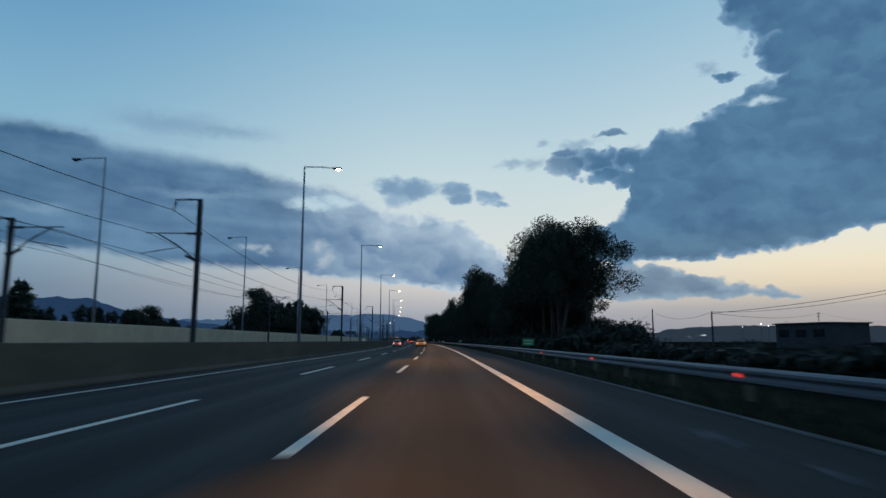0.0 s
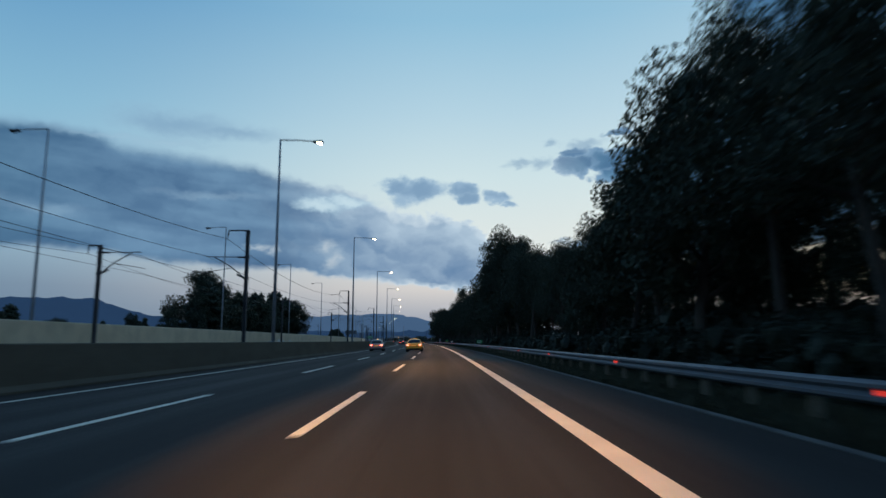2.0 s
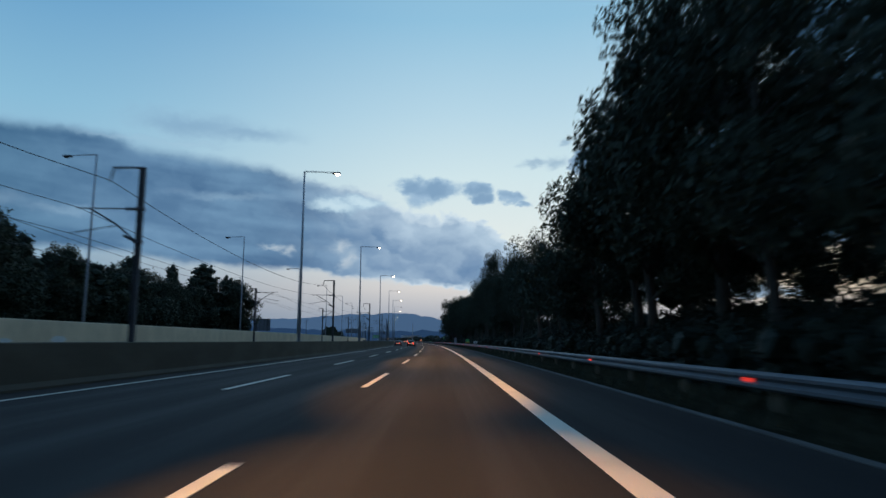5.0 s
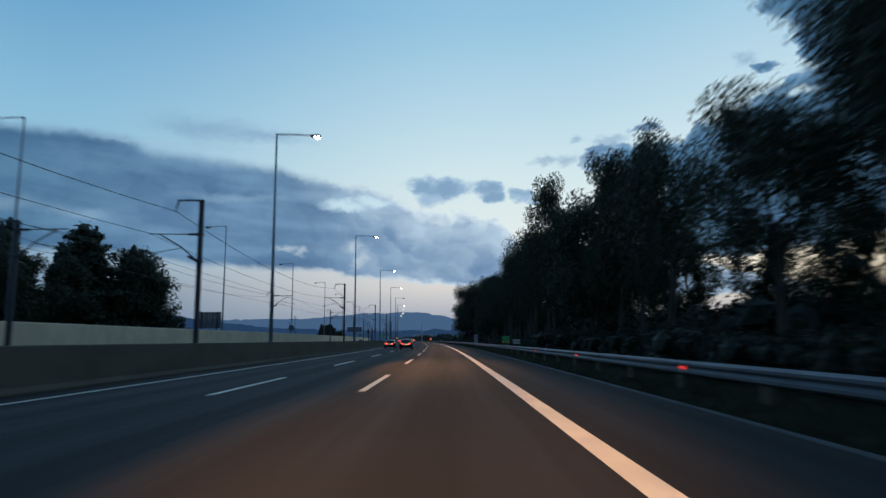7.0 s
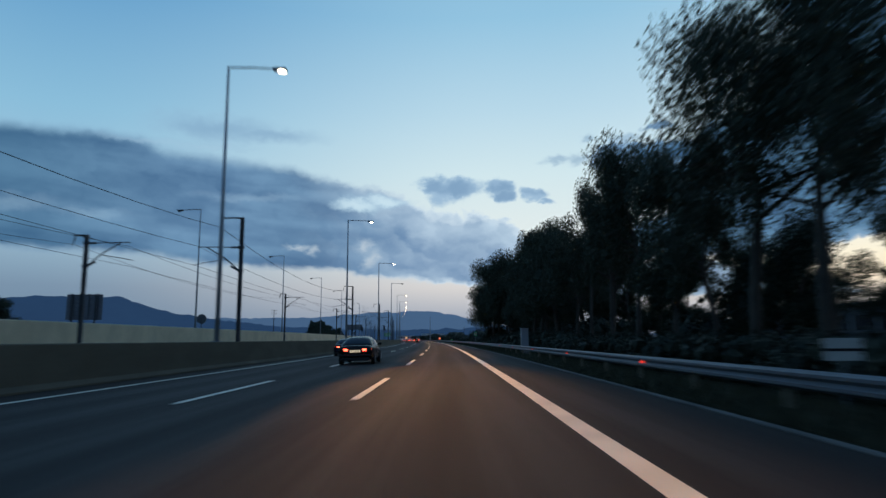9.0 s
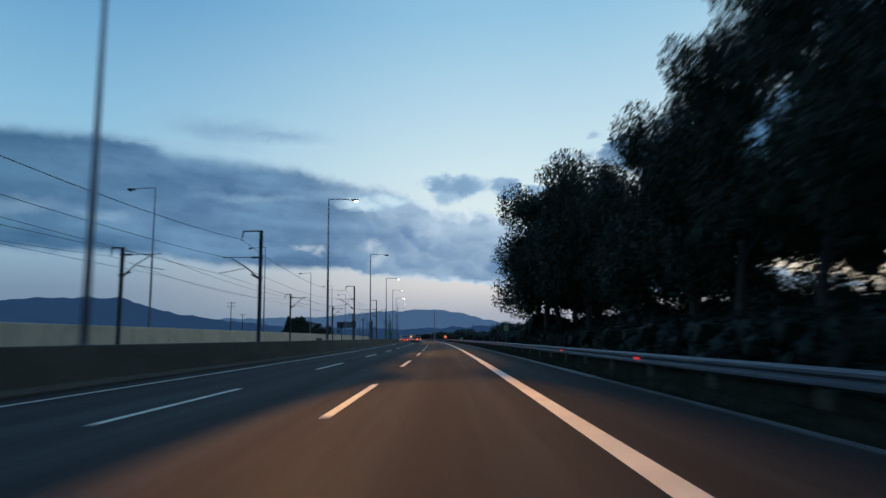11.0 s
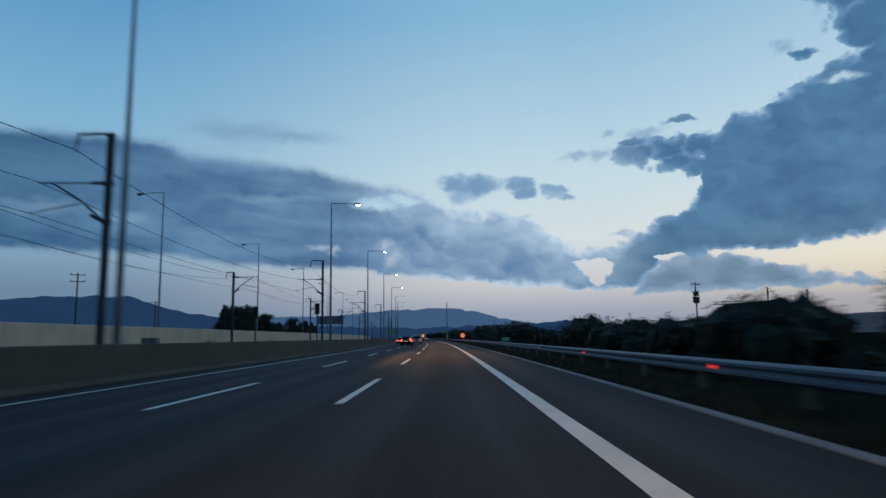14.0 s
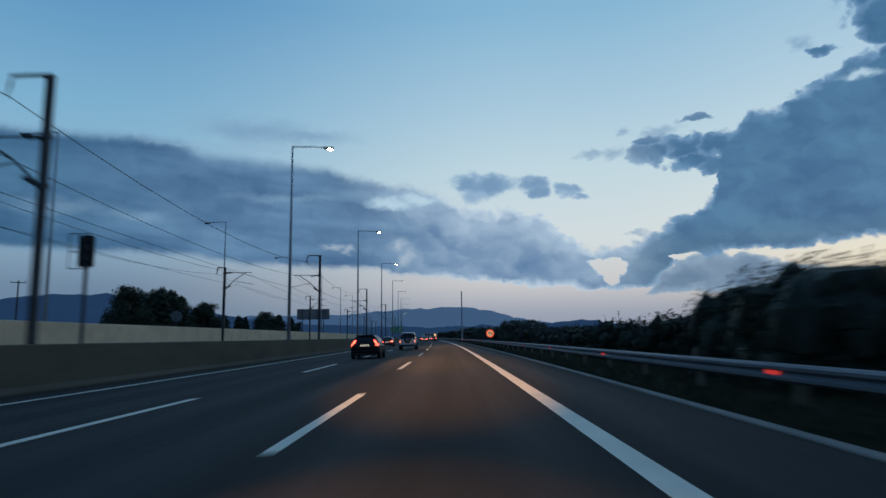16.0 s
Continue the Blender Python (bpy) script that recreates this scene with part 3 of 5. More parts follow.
for d in (-16.3, -21.3):
    wire("contact_wire", d, 6.35, 0.25, 0.013, "thin dark railway contact wire between the masts")
    wire("messenger_wire", d, 7.75, 0.8, 0.015, "thin dark messenger wire hung from railway masts")
wire("feeder_wire", -14.7, 9.1, 1.3, 0.018, "thin dark feeder wire on mast top brackets")
wire("feeder_wire", -25.4, 7.9, 1.1, 0.014, "thin dark feeder wire on mast top brackets")


# ---- guard rail ----
def rail_meshes():
    bm = bmesh.new()
    prof = [(0.0, 0.0), (-0.035, 0.015), (-0.075, 0.05), (-0.075, 0.10), (-0.03, 0.135), (-0.015, 0.155), (-0.03, 0.175), (-0.075, 0.21), (-0.075, 0.26), (-0.035, 0.295), (0.0, 0.31)]
    ring = prof + [(x + 0.012, z) for x, z in reversed(prof)]
    n = len(ring)
    lines = [[bm.verts.new((x, y, z)) for x, z in ring] for y in (0.0, 3.995)]
    for k in range(n):
        bm.faces.new((lines[0][k], lines[0][(k + 1) % n], lines[1][(k + 1) % n], lines[1][k]))
    for end in lines:
        for k in range(len(prof) - 1):
            bm.faces.new((end[k], end[k + 1], end[n - 2 - k], end[n - 1 - k]))
    bmesh.ops.recalc_face_normals(bm, faces=bm.faces)
    beam = bpy.data.meshes.new("rail_beam")
    bm.to_mesh(beam)
    bm.free()
    beam.materials.append(GALV)
    bm = bmesh.new()
    box(bm, (0.0, -0.05, -0.4), (0.008, 0.05, 0.72))
    box(bm, (0.0, -0.05, -0.4), (0.11, -0.043, 0.72))
    box(bm, (0.0, 0.043, -0.4), (0.11, 0.05, 0.72))
    post = bpy.data.meshes.new("rail_post")
    bm.to_mesh(post)
    bm.free()
    post.materials.append(POST)
    bm = bmesh.new()
    box(bm, (-0.05, -0.09, -0.03), (-0.016, 0.09, 0.03), 0.006)
    refl = bpy.data.meshes.new("reflector")
    bm.to_mesh(refl)
    bm.free()
    refl.materials.append(RED_REFLECTOR)
    return beam, post, refl


# emission replaces the headlight glare that the reflectors would throw back
RED_REFLECTOR = material("glowing_red_reflector", (0.6, 0.03, 0.02), 0.25, emit=(1.0, 0.06, 0.04), strength=0.9)
rail = tagged(new("guard_rail"), "galvanised steel W-beam guard rail with red reflectors", "guard rail", kind="structure")
BEAM, RAIL_POST, REFLECTOR = rail_meshes()
RAIL_D = 7.3
for k in range(-5, 230):
    s = 4.0 * k
    share("rail_beam", BEAM, at(s, RAIL_D, 0.42), rail)
    share("rail_post", RAIL_POST, at(s + 0.2, RAIL_D + 0.02, 0.0), rail)
    if 44 < s < 110:
        share("rail_post", RAIL_POST, at(s + 2.2, RAIL_D + 0.02, 0.0), rail)
ANCHORS = ((0, 12.4), (2, 36.1), (9, 121.4), (16, 203.7), (18, 226.8), (21, 263.6), (23, 286.0), (29, 356.0), (34, 415.2), (36, 438.2), (38, 460.8), (60, 720.0))
for k in range(-2, 58):
    s = float(np.interp(k, [q[0] for q in ANCHORS], [q[1] for q in ANCHORS])) if k >= 0 else 12.4 + 11.8 * k
    share("reflector", REFLECTOR, at(s, RAIL_D - 0.02, 0.575), rail)


# ---- trees ----
def leaf_cloud(rng, centres, radii, count, size, droop, slim=0.2):
    """Many small tapering leaves round the given clumps: one mesh of loose triangles."""
    centres, radii = np.array(centres), np.array(radii)
    w = (radii ** 2).prod(1) ** 0.5
    pick = rng.choice(len(centres), count, p=w / w.sum())
    v = rng.normal(size=(count, 3))
    v /= np.linalg.norm(v, axis=1)[:, None]
    r = rng.random(count) ** 0.45
    p = centres[pick] + v * r[:, None] * radii[pick]
    a = rng.normal(size=(count, 3))
    a[:, 2] -= droop
    a /= np.linalg.norm(a, axis=1)[:, None]
    b = np.cross(a, rng.normal(size=(count, 3)))
    b /= np.linalg.norm(b, axis=1)[:, None]
    ln = size * (0.6 + 0.8 * rng.random(count))[:, None]
    verts = np.stack([p - a * ln * 0.5 + b * ln * slim, p - a * ln * 0.5 - b * ln * slim, p + a * ln * 0.5], 1).reshape(-1, 3)
    faces = np.arange(count * 3).reshape(-1, 3)
    return verts.tolist(), faces.tolist()


def cores(bm, rng, centres, radii, share_of):
    """The dark inner foliage of each clump, uneven."""
    for c, r in zip(centres, radii):
        g = bmesh.ops.create_icosphere(bm, subdivisions=1, radius=1.0)
        for v in g["verts"]:
            k = share_of * (0.75 + 0.5 * rng.random())
            v.co = Vector((c[0] + v.co.x * r[0] * k, c[1] + v.co.y * r[1] * k, c[2] + v.co.z * r[2] * k))


def crown_part(name, verts, faces, mat, parent):
    me = bpy.data.meshes.new(name)
    me.from_pydata(verts, [], faces)
    me.materials.append(mat)
    ob = new(name, me)
    ob.parent = parent
    return ob


def gum_tree(seed, height, width, leaves=10000, size=0.34, bare=0.16, core=0.0):
    """A tall gum tree: forked tapered trunk, limbs, ragged drooping clumps."""
    rng = np.random.default_rng(seed)
    base = new("tree")
    bm = bmesh.new()
    top = Vector((rng.normal() * 0.5, rng.normal() * 0.5, height * 0.8))
    trunk = [Vector((0, 0, -0.5)), Vector((rng.normal() * 0.15, rng.normal() * 0.15, height * 0.2)), Vector((rng.normal() * 0.4, rng.normal() * 0.4, height * 0.45)), top]
    tube(bm, trunk, [0.30, 0.24, 0.17, 0.05], 8)
    centres, radii = [], []
    limbs = 15
    for i in range(limbs):
        f = bare + (1 - bare) * (i + rng.random() * 0.6) / limbs
        start = trunk[1].lerp(trunk[2], min(1, f / 0.5)) if f < 0.5 else trunk[2].lerp(top, min(1.0, (f - 0.5) / 0.45))
        a = i * 2.4 + rng.random()
        reach = width * 0.5 * (0.45 + 0.6 * rng.random()) * (1.0 - 0.55 * max(0, f - 0.55) / 0.45)
        end = start + Vector((math.cos(a) * reach, math.sin(a) * reach, height * (0.05 + 0.13 * rng.random())))
        midp = start.lerp(end, 0.5) + Vector((0, 0, 0.3))
        tube(bm, [start, midp, end], [0.10, 0.06, 0.02], 5)
        for q, g in ((end, 1.0), (midp.lerp(end, 0.4), 0.8), (midp, 0.6)):
            rr = (0.75 + 0.7 * rng.random()) * g * width / 7.0
            centres.append((q.x + rng.normal() * 0.3, q.y + rng.normal() * 0.3, q.z + rng.normal() * 0.35))
            radii.append((rr * 1.1, rr * 1.1, rr * (0.9 + 0.5 * rng.random())))
    for i in range(4):
        centres.append((top.x + rng.normal() * width * 0.1, top.y + rng.normal() * width * 0.1, height * (0.86 + 0.1 * rng.random())))
        radii.append((width * 0.11, width * 0.11, height * 0.06))
    part("trunk", bm, BARK, base, smooth=True)
    crown = crown_part("crown", *leaf_cloud(rng, centres, radii, leaves, size, 0.8, 0.2), LEAF, base)
    if core:
        bm = bmesh.new()
        cores(bm, rng, centres[2:-4:3], radii[2:-4:3], core * 1.25)
        part("inner_foliage", bm, LEAF, crown)
    return base


def dark_tree(seed, height, width, leaves=7000, size=0.42):
    """A dense conical evergreen, ragged at the edge."""
    rng = np.random.default_rng(seed)
    base = new("tree")
    bm = bmesh.new()
    tube(bm, [(0, 0, -0.5), (0, 0, height * 0.5), (0.1, 0, height * 0.95)], [0.25, 0.16, 0.03], 7)
    part("trunk", bm, BARK, base, smooth=True)
    centres, radii = [], []
    for i in range(40):
        f = 0.08 + 0.9 * i / 40
        r = width * 0.5 * (1 - f) ** 0.7 * (0.5 + 0.5 * rng.random()) + 0.15
        a = i * 2.4
        centres.append((math.cos(a) * r * 0.7, math.sin(a) * r * 0.7, f * height))
        radii.append((r * 0.55 + 0.25, r * 0.55 + 0.25, height * 0.06))
    crown = crown_part("crown", *leaf_cloud(rng, centres, radii, leaves, size, 0.2), PINE, base)
    bm = bmesh.new()
    cores(bm, rng, centres, radii, 0.7)
    part("inner_foliage", bm, PINE, crown)
    return base


def bush(seed, height, width, leaves=4600, size=0.17, core=0.6):
    """A rounded dense bush on short stems."""
    rng = np.random.default_rng(seed)
    base = new("bush")
    bm = bmesh.new()
    centres, radii = [], []
    for i in range(14):
        a, r = i * 2.4, width * 0.42 * math.sqrt((i + 0.5) / 14)
        z = height * (0.35 + 0.35 * rng.random() * (1 - r / width))
        tube(bm, [(0, 0, -0.3), (math.cos(a) * r * 0.5, math.sin(a) * r * 0.5, z * 0.6), (math.cos(a) * r, math.sin(a) * r, z)], [0.05, 0.03, 0.01], 4)
        centres.append((math.cos(a) * r, math.sin(a) * r, z))
        radii.append((width * 0.2, width * 0.2, height * 0.32))
        centres.append((math.cos(a) * r, math.sin(a) * r, z * 0.4))
        radii.append((width * 0.22, width * 0.22, height * 0.3))
    part("stem", bm, BARK, base)
    leafage = crown_part("foliage", *leaf_cloud(rng, centres, radii, leaves, size, 0.1), BUSH, base)
    bm = bmesh.new()
    cores(bm, rng, centres, radii, core)
    if core > 0.6:
        g = bmesh.ops.create_icosphere(bm, subdivisions=3, radius=1.0)
        for v in g["verts"]:
            k = 0.90 + 0.22 * noise.noise(v.co * 2.3 + Vector((seed, 0, 0))) + 0.16 * (rng.random() - 0.5)
            v.co = Vector((v.co.x * width * 0.42 * k, v.co.y * width * 0.42 * k, height * (0.42 + 0.42 * v.co.z * k)))
    part("inner_foliage", bm, BUSH, leafage)
    return base


rng = random.Random(5)


def plant(kinds, places):
    """Sets the built kinds, and copies of them, at places (s, d, height, made height, turn, widen)."""
    for i, (s, d, h, turn, widen) in enumerate(places):
        ob, made = kinds[i % len(kinds)]
        k = h / made
        m = at(s, d, -0.35, turn) @ Matrix.Diagonal((k * widen, k * widen, k, 1))
        (ob if i < len(kinds) else copy_thing(ob, Matrix.Identity(4))).matrix_basis = m


def kinds_of(made, label, category, group):
    for ob, _ in made:
        tagged(ob, label, category, group)
    return made


DENSE = kinds_of([(gum_tree(11, 13.5, 8.5, 21000, 0.27, 0.03, 0.5), 13.5), (gum_tree(12, 15.0, 8.0, 21000, 0.27, 0.05, 0.5), 15.0), (gum_tree(13, 12.0, 9.0, 21000, 0.27, 0.03, 0.5), 12.0)],
                 "tall dark gum tree, leafy down to its foot", "tree", "gum trees along the road")
OPEN = kinds_of([(gum_tree(14, 14.0, 7.5, 16500, 0.25, 0.36, 0.0), 14.0), (gum_tree(15, 13.0, 9.0, 16500, 0.25, 0.40, 0.0), 13.0)],
                "tall dark gum tree with bare trunk and drooping crown", "tree", "gum trees along the road")
# (along, height) of the tree row's top
ROW = ((60, 12.2), (66, 13.0), (72, 14.2), (78, 15.0), (87, 14), (94, 12.2), (99, 10.8), (106, 10), (112, 10), (118, 9.2), (126, 10.6), (131, 12.6), (141, 14), (149, 17), (156, 18), (163, 18.5), (172, 17.5), (180, 16.5), (184, 15.5), (188, 9.8), (198, 10.2),
       (206, 10.6), (213, 10.2), (219, 10.2), (227, 11.0), (233, 11.2), (240, 12.8), (246, 13.5), (256, 11.8), (264, 13), (270, 14.8), (275, 11.2), (281, 11), (285, 12.5), (290, 9), (293, 10.5), (297, 13.8), (302, 14.2), (305, 11), (311, 12.8), (316, 14), (324, 15.5), (331, 13.5), (345, 14.5), (357, 16.5), (370, 16.5))
ROW_S, ROW_H = [q[0] for q in ROW], [q[1] for q in ROW]


def is_open(s):
    return 60 < s < 80 or 112 < s < 131 or 189 < s < 216 or 255 < s < 281 or 283 < s < 299 


dense, bare = [(362.5, 11.6, 15.0, 120, 1.05), (361.0, 12.4, 13.5, 250, 1.15), (365.8, 16.2, 13.0, 75, 1.0)], [(63.5, 16.5, 12.6, 40, 1.3), (202.8, 12.8, 12.4, 75, 0.85), (366.0, 11.1, 11.5, 200, 1.4)]
# trees told apart one by one: (along, height, bare trunk)
for s, h, low in ((222, 11.5, 1), (227.5, 13.3, 0), (232.5, 14.6, 0), (239, 12.6, 0), (245, 13.2, 0), (253.5, 17.0, 1), (259, 12.5, 1), (264.5, 13.6, 1), (269, 14.4, 1), (274, 10.4, 1), (279, 11.4, 0), (286, 14.2, 1), (289, 13.6, 1), (293, 12.0, 1),
                  (298, 13.6, 1), (303, 10.6, 1), (310, 13.2, 0), (316.5, 14.0, 0), (322.5, 14.8, 0)):
    (bare if low else dense).append((s, (14.2 if s in (293, 298) else 13.4) + rng.uniform(-0.5, 0.5), h, rng.uniform(0, 360), 0.62 if s in (227.5, 232.5, 253.5, 286, 289, 293, 298) else rng.uniform(0.74, 0.9)))
s = 61.0
while s < 364:
    if 218.5 < s < 326:
        s = 328.0
    h = float(np.interp(s, ROW_S, ROW_H))
    spot = (s, 13.8 + rng.uniform(-0.6, 0.9), h * rng.uniform(0.93, 1.03), rng.uniform(0, 360), rng.uniform(0.74, 0.92))
    if is_open(s):
        bare.append(spot)
        s += rng.uniform(4.6, 6.0) if s < 80 else rng.uniform(5.2, 6.8)
    else:
        dense.append(spot)
        s += rng.uniform(5.2, 7.2)
s = 84.0
while s < 362:
    low = 8.0 if 112 < s < 131 else 7.5 if 186 < s < 218 else 7.0 if 255 < s < 281 else 0.0
    if low or not is_open(s):
        dense.append((s, 19.0 + rng.uniform(-1, 2.5), low or float(np.interp(s, ROW_S, ROW_H)) * rng.uniform(0.75, 0.92), rng.uniform(0, 360), rng.uniform(0.95, 1.15)))
    s += rng.uniform(8.0, 12.0)
dense += [(74.0, 18.5, 10.0, 15, 1.0), (80.0, 19.0, 10.5, 140, 1.0), (276.0, 18.5, 7.5, 60, 1.0), (283.5, 19.0, 7.0, 200, 1.0), (290.5, 18.6, 7.0, 310, 1.0), (297.5, 19.2, 6.5, 90, 1.0)]
plant(DENSE, dense)
plant(OPEN, bare)

BUSHES = kinds_of([(bush(21, 2.4, 3.4), 2.4), (bush(22, 2.0, 3.0), 2.0)], "dark dense roadside bush behind the guard rail", "bush", "bushes behind the guard rail")
places = []
s = -10.0
while s < 640:
    wood = 50 < s < 376
    low = s > 376 or s < 50
    h = rng.uniform(2.0, 3.0) if wood else (rng.uniform(1.65, 2.0) if s < 50 else rng.uniform(1.3, 1.7) if s < 462 else rng.uniform(2.4, 3.3)) if low else rng.uniform(1.4, 2.0)
    if is_open(s):
        h = min(h, 3.5 if s < 80 else 2.2)
    places.append((s, (12.0 if wood else 14.0) + rng.uniform(-0.3, 1.0), h, rng.uniform(0, 360), rng.uniform(0.9, 1.15)))
    if wood and (s < 82 or 188 < s < 201 or not is_open(s)) and len(places) % 2:
        places.append((s + 1.2, 16.5 + rng.uniform(-1.0, 2.5), rng.uniform(3.4, 4.6), rng.uniform(0, 360), rng.uniform(0.9, 1.2)))
    s += rng.uniform(2.3, 3.2) if wood else rng.uniform(2.6, 3.8)
plant(BUSHES, places)

BIG = kinds_of([(bush(23, 4.0, 6.0, 26000, 0.16, 0.78), 4.0), (bush(24, 4.4, 5.4, 26000, 0.16, 0.78), 4.4)], "large rounded dark bush beside the motorway", "bush", "large bushes beside the road")
places = [(361.0, 13.2, 3.6, 70, 0.9), (367.2, 12.2, 4.8, 190, 0.8), (377.3, 11.3, 2.7, 40, 0.95), (381.8, 11.3, 2.9, 130, 0.95), (387, 11.4, 3.0, 10, 0.95), (391.5, 11.8, 4.2, 80, 0.9), (396.5, 12.0, 4.4, 150, 0.9), (402, 12.2, 3.6, 200, 0.9), (409.5, 11.4, 3.2, 30, 0.9), (415.0, 11.2, 2.7, 100, 0.95), (420.5, 11.0, 2.7, 30, 0.95), (425.5, 11.2, 2.7, 160, 0.95), (431.0, 11.0, 3.3, 300, 0.9),
          (459.5, 10.9, 3.3, 60, 0.8), (464.5, 10.8, 3.9, 140, 0.85), (469.5, 11.1, 3.7, 220, 0.8)]
plant(BIG, places)
FAR_BUSH = kinds_of([(bush(25, 4.0, 5.6, 6000, 0.26, 0.8), 4.0), (bush(26, 4.4, 5.0, 6000, 0.26, 0.8), 4.4)], "dark spreading tree clump beside the far road", "tree", "far clumps beside the road")
places = [(560, 18, 4.0, 15, 1.0), (569, 19, 4.8, 95, 1.0), (578, 20, 4.4, 170, 1.0), (706, 108, 10.5, 45, 1.0), (716, 112, 11.4, 120, 0.9), (730, 116, 10.2, 190, 1.0), (742, 112, 9.0, 30, 1.0)]
s = 590.0
while s < 960:
    places.append((s, 17.0 + rng.uniform(0, 6.0) + (s - 590) * 0.02, rng.uniform(4.0, 7.0), rng.uniform(0, 360), rng.uniform(0.9, 1.3)))
    s += rng.uniform(9.0, 15.0)
plant(FAR_BUSH, places)


FARTREES = kinds_of([(dark_tree(31, 12.0, 7.5), 12.0), (gum_tree(32, 14.0, 8.0, 11000, 0.36, 0.12, 0.7), 14.0), (dark_tree(33, 9.0, 7.5), 9.0), (gum_tree(34, 12.0, 9.0, 11000, 0.36, 0.1, 0.7), 12.0)],
                    "dark tree beyond the pale wall across the railway", "tree", "trees beyond the pale wall")
WOOD = ((87, 6), (94, 6.5), (103, 6.8), (109, 7), (116, 7), (123, 6), (131, 5.6), (147, 5), (152, 4.6), (158, 6), (166, 5), (172, 5.5), (179, 6), (74, 11), (80, 9), (84, 5.5), (90, 5), (99, 6), (106, 6.5), (112, 7.8), (119, 6), (127, 5), (135, 6.2), (141, 4.5), (190, 7), (195, 12), (201, 15), (207, 19), (212, 16), (219, 14), (226, 14), (233, 13), (241, 15.5), (249, 16), (257, 12), (266, 14.5), (271, 17.5), (279, 13.5), (287, 19.5), (292, 17), (300, 18), (307, 12), (313, 9), (322, 7), (187, 6), (192, 9), (198, 13.5), (204, 16), (215, 15), (223, 14.5), (230, 13), (237, 13.5), (245, 14.5), (253, 13), (262, 13), (275, 14), (283, 16), (296, 15),
        (555, 9.5), (558, 9.5), (562, 10.5), (566, 11.0), (570, 9.5), (574, 9.8), (579, 9.8), (583, 9.0), (587, 10.8), (591, 10.0), (596, 8.5), (602, 6.8), (608, 6), (552, 10.5), (560, 10.8), (568, 10.4), (572, 11.0), (576, 10.6), (581, 10.4), (585, 10.2), (593, 9.4), (599, 8.0), (612, 7.0), (616, 7.5), (629, 8.0), (643, 8.5), (622, 7.5), (636, 8), (650, 9), (665, 11), (680, 9), (700, 8))
plant(FARTREES, [(s, -50 + rng.uniform(-4, 4), h, rng.uniform(0, 360), rng.uniform(0.85, 1.15)) for s, h in WOOD])

# ---- hills ----
def hills(name, heights, far, mat, label, seed):
    """A far ridge: heights in degrees at degrees to the right of the first heading."""
    bm = bmesh.new()
    us = [p[0] for p in heights]
    vs = [p[1] for p in heights]
    lines = []
    u = us[0]
    while u <= us[-1]:
        v = float(np.interp(u, us, vs)) + 0.16 * noise.noise((u * 0.9, seed, 0)) + 0.09 * noise.noise((u * 2.6, seed, 1))
        a = radians(u)
        row = []
        for f, g in ((0.86, 0.0), (0.92, 0.5), (0.97, 0.85), (1.0, 1.0), (1.04, 0.7)):
            r = far * f
            row.append(bm.verts.new((math.sin(a) * r, math.cos(a) * r + 200, -5 + math.tan(radians(max(0.02, v))) * far * g)))
        lines.append(row)
        u += 0.35
    for a, b in zip(lines, lines[1:]):
        for k in range(4):
            bm.faces.new((a[k], a[k + 1], b[k + 1], b[k]))
    ob = part(name, bm, mat, smooth=True)
    return tagged(ob, label, "hills", kind="structure")


# haze is put in as emitted blue, paler on the farther ridge
HILL = material("far_hill_haze_glow", (0.02, 0.035, 0.05), 1.0, 0, (0.012, 0.022, 0.035), 0.002, 0.01, emit=rgb(33, 57, 88), strength=0.85, spec=0.0)
HILL_FAR = material("farther_hill_haze_glow", (0.02, 0.035, 0.05), 1.0, 0, None, 0.002, 0.01, emit=rgb(64, 92, 126), strength=0.85, spec=0.0)
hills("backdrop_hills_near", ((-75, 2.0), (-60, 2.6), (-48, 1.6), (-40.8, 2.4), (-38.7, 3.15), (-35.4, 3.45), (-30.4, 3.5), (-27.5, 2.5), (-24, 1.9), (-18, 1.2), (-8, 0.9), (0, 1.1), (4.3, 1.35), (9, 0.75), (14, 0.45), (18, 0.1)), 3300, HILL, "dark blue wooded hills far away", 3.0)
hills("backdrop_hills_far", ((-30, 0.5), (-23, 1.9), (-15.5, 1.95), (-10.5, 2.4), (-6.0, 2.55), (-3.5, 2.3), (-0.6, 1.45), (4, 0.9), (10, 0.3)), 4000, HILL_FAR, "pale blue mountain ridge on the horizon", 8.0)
# the low right-hand hill emits a greyer haze
HILL_RIGHT = material("near_hill_haze_glow", (0.03, 0.035, 0.035), 1.0, 0, (0.02, 0.024, 0.024), 0.004, 0.02, emit=rgb(46, 58, 72), strength=0.7, spec=0.0)
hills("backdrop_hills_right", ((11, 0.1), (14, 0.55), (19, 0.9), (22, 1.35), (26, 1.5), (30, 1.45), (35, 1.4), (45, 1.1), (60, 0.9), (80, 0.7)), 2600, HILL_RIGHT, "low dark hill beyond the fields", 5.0)


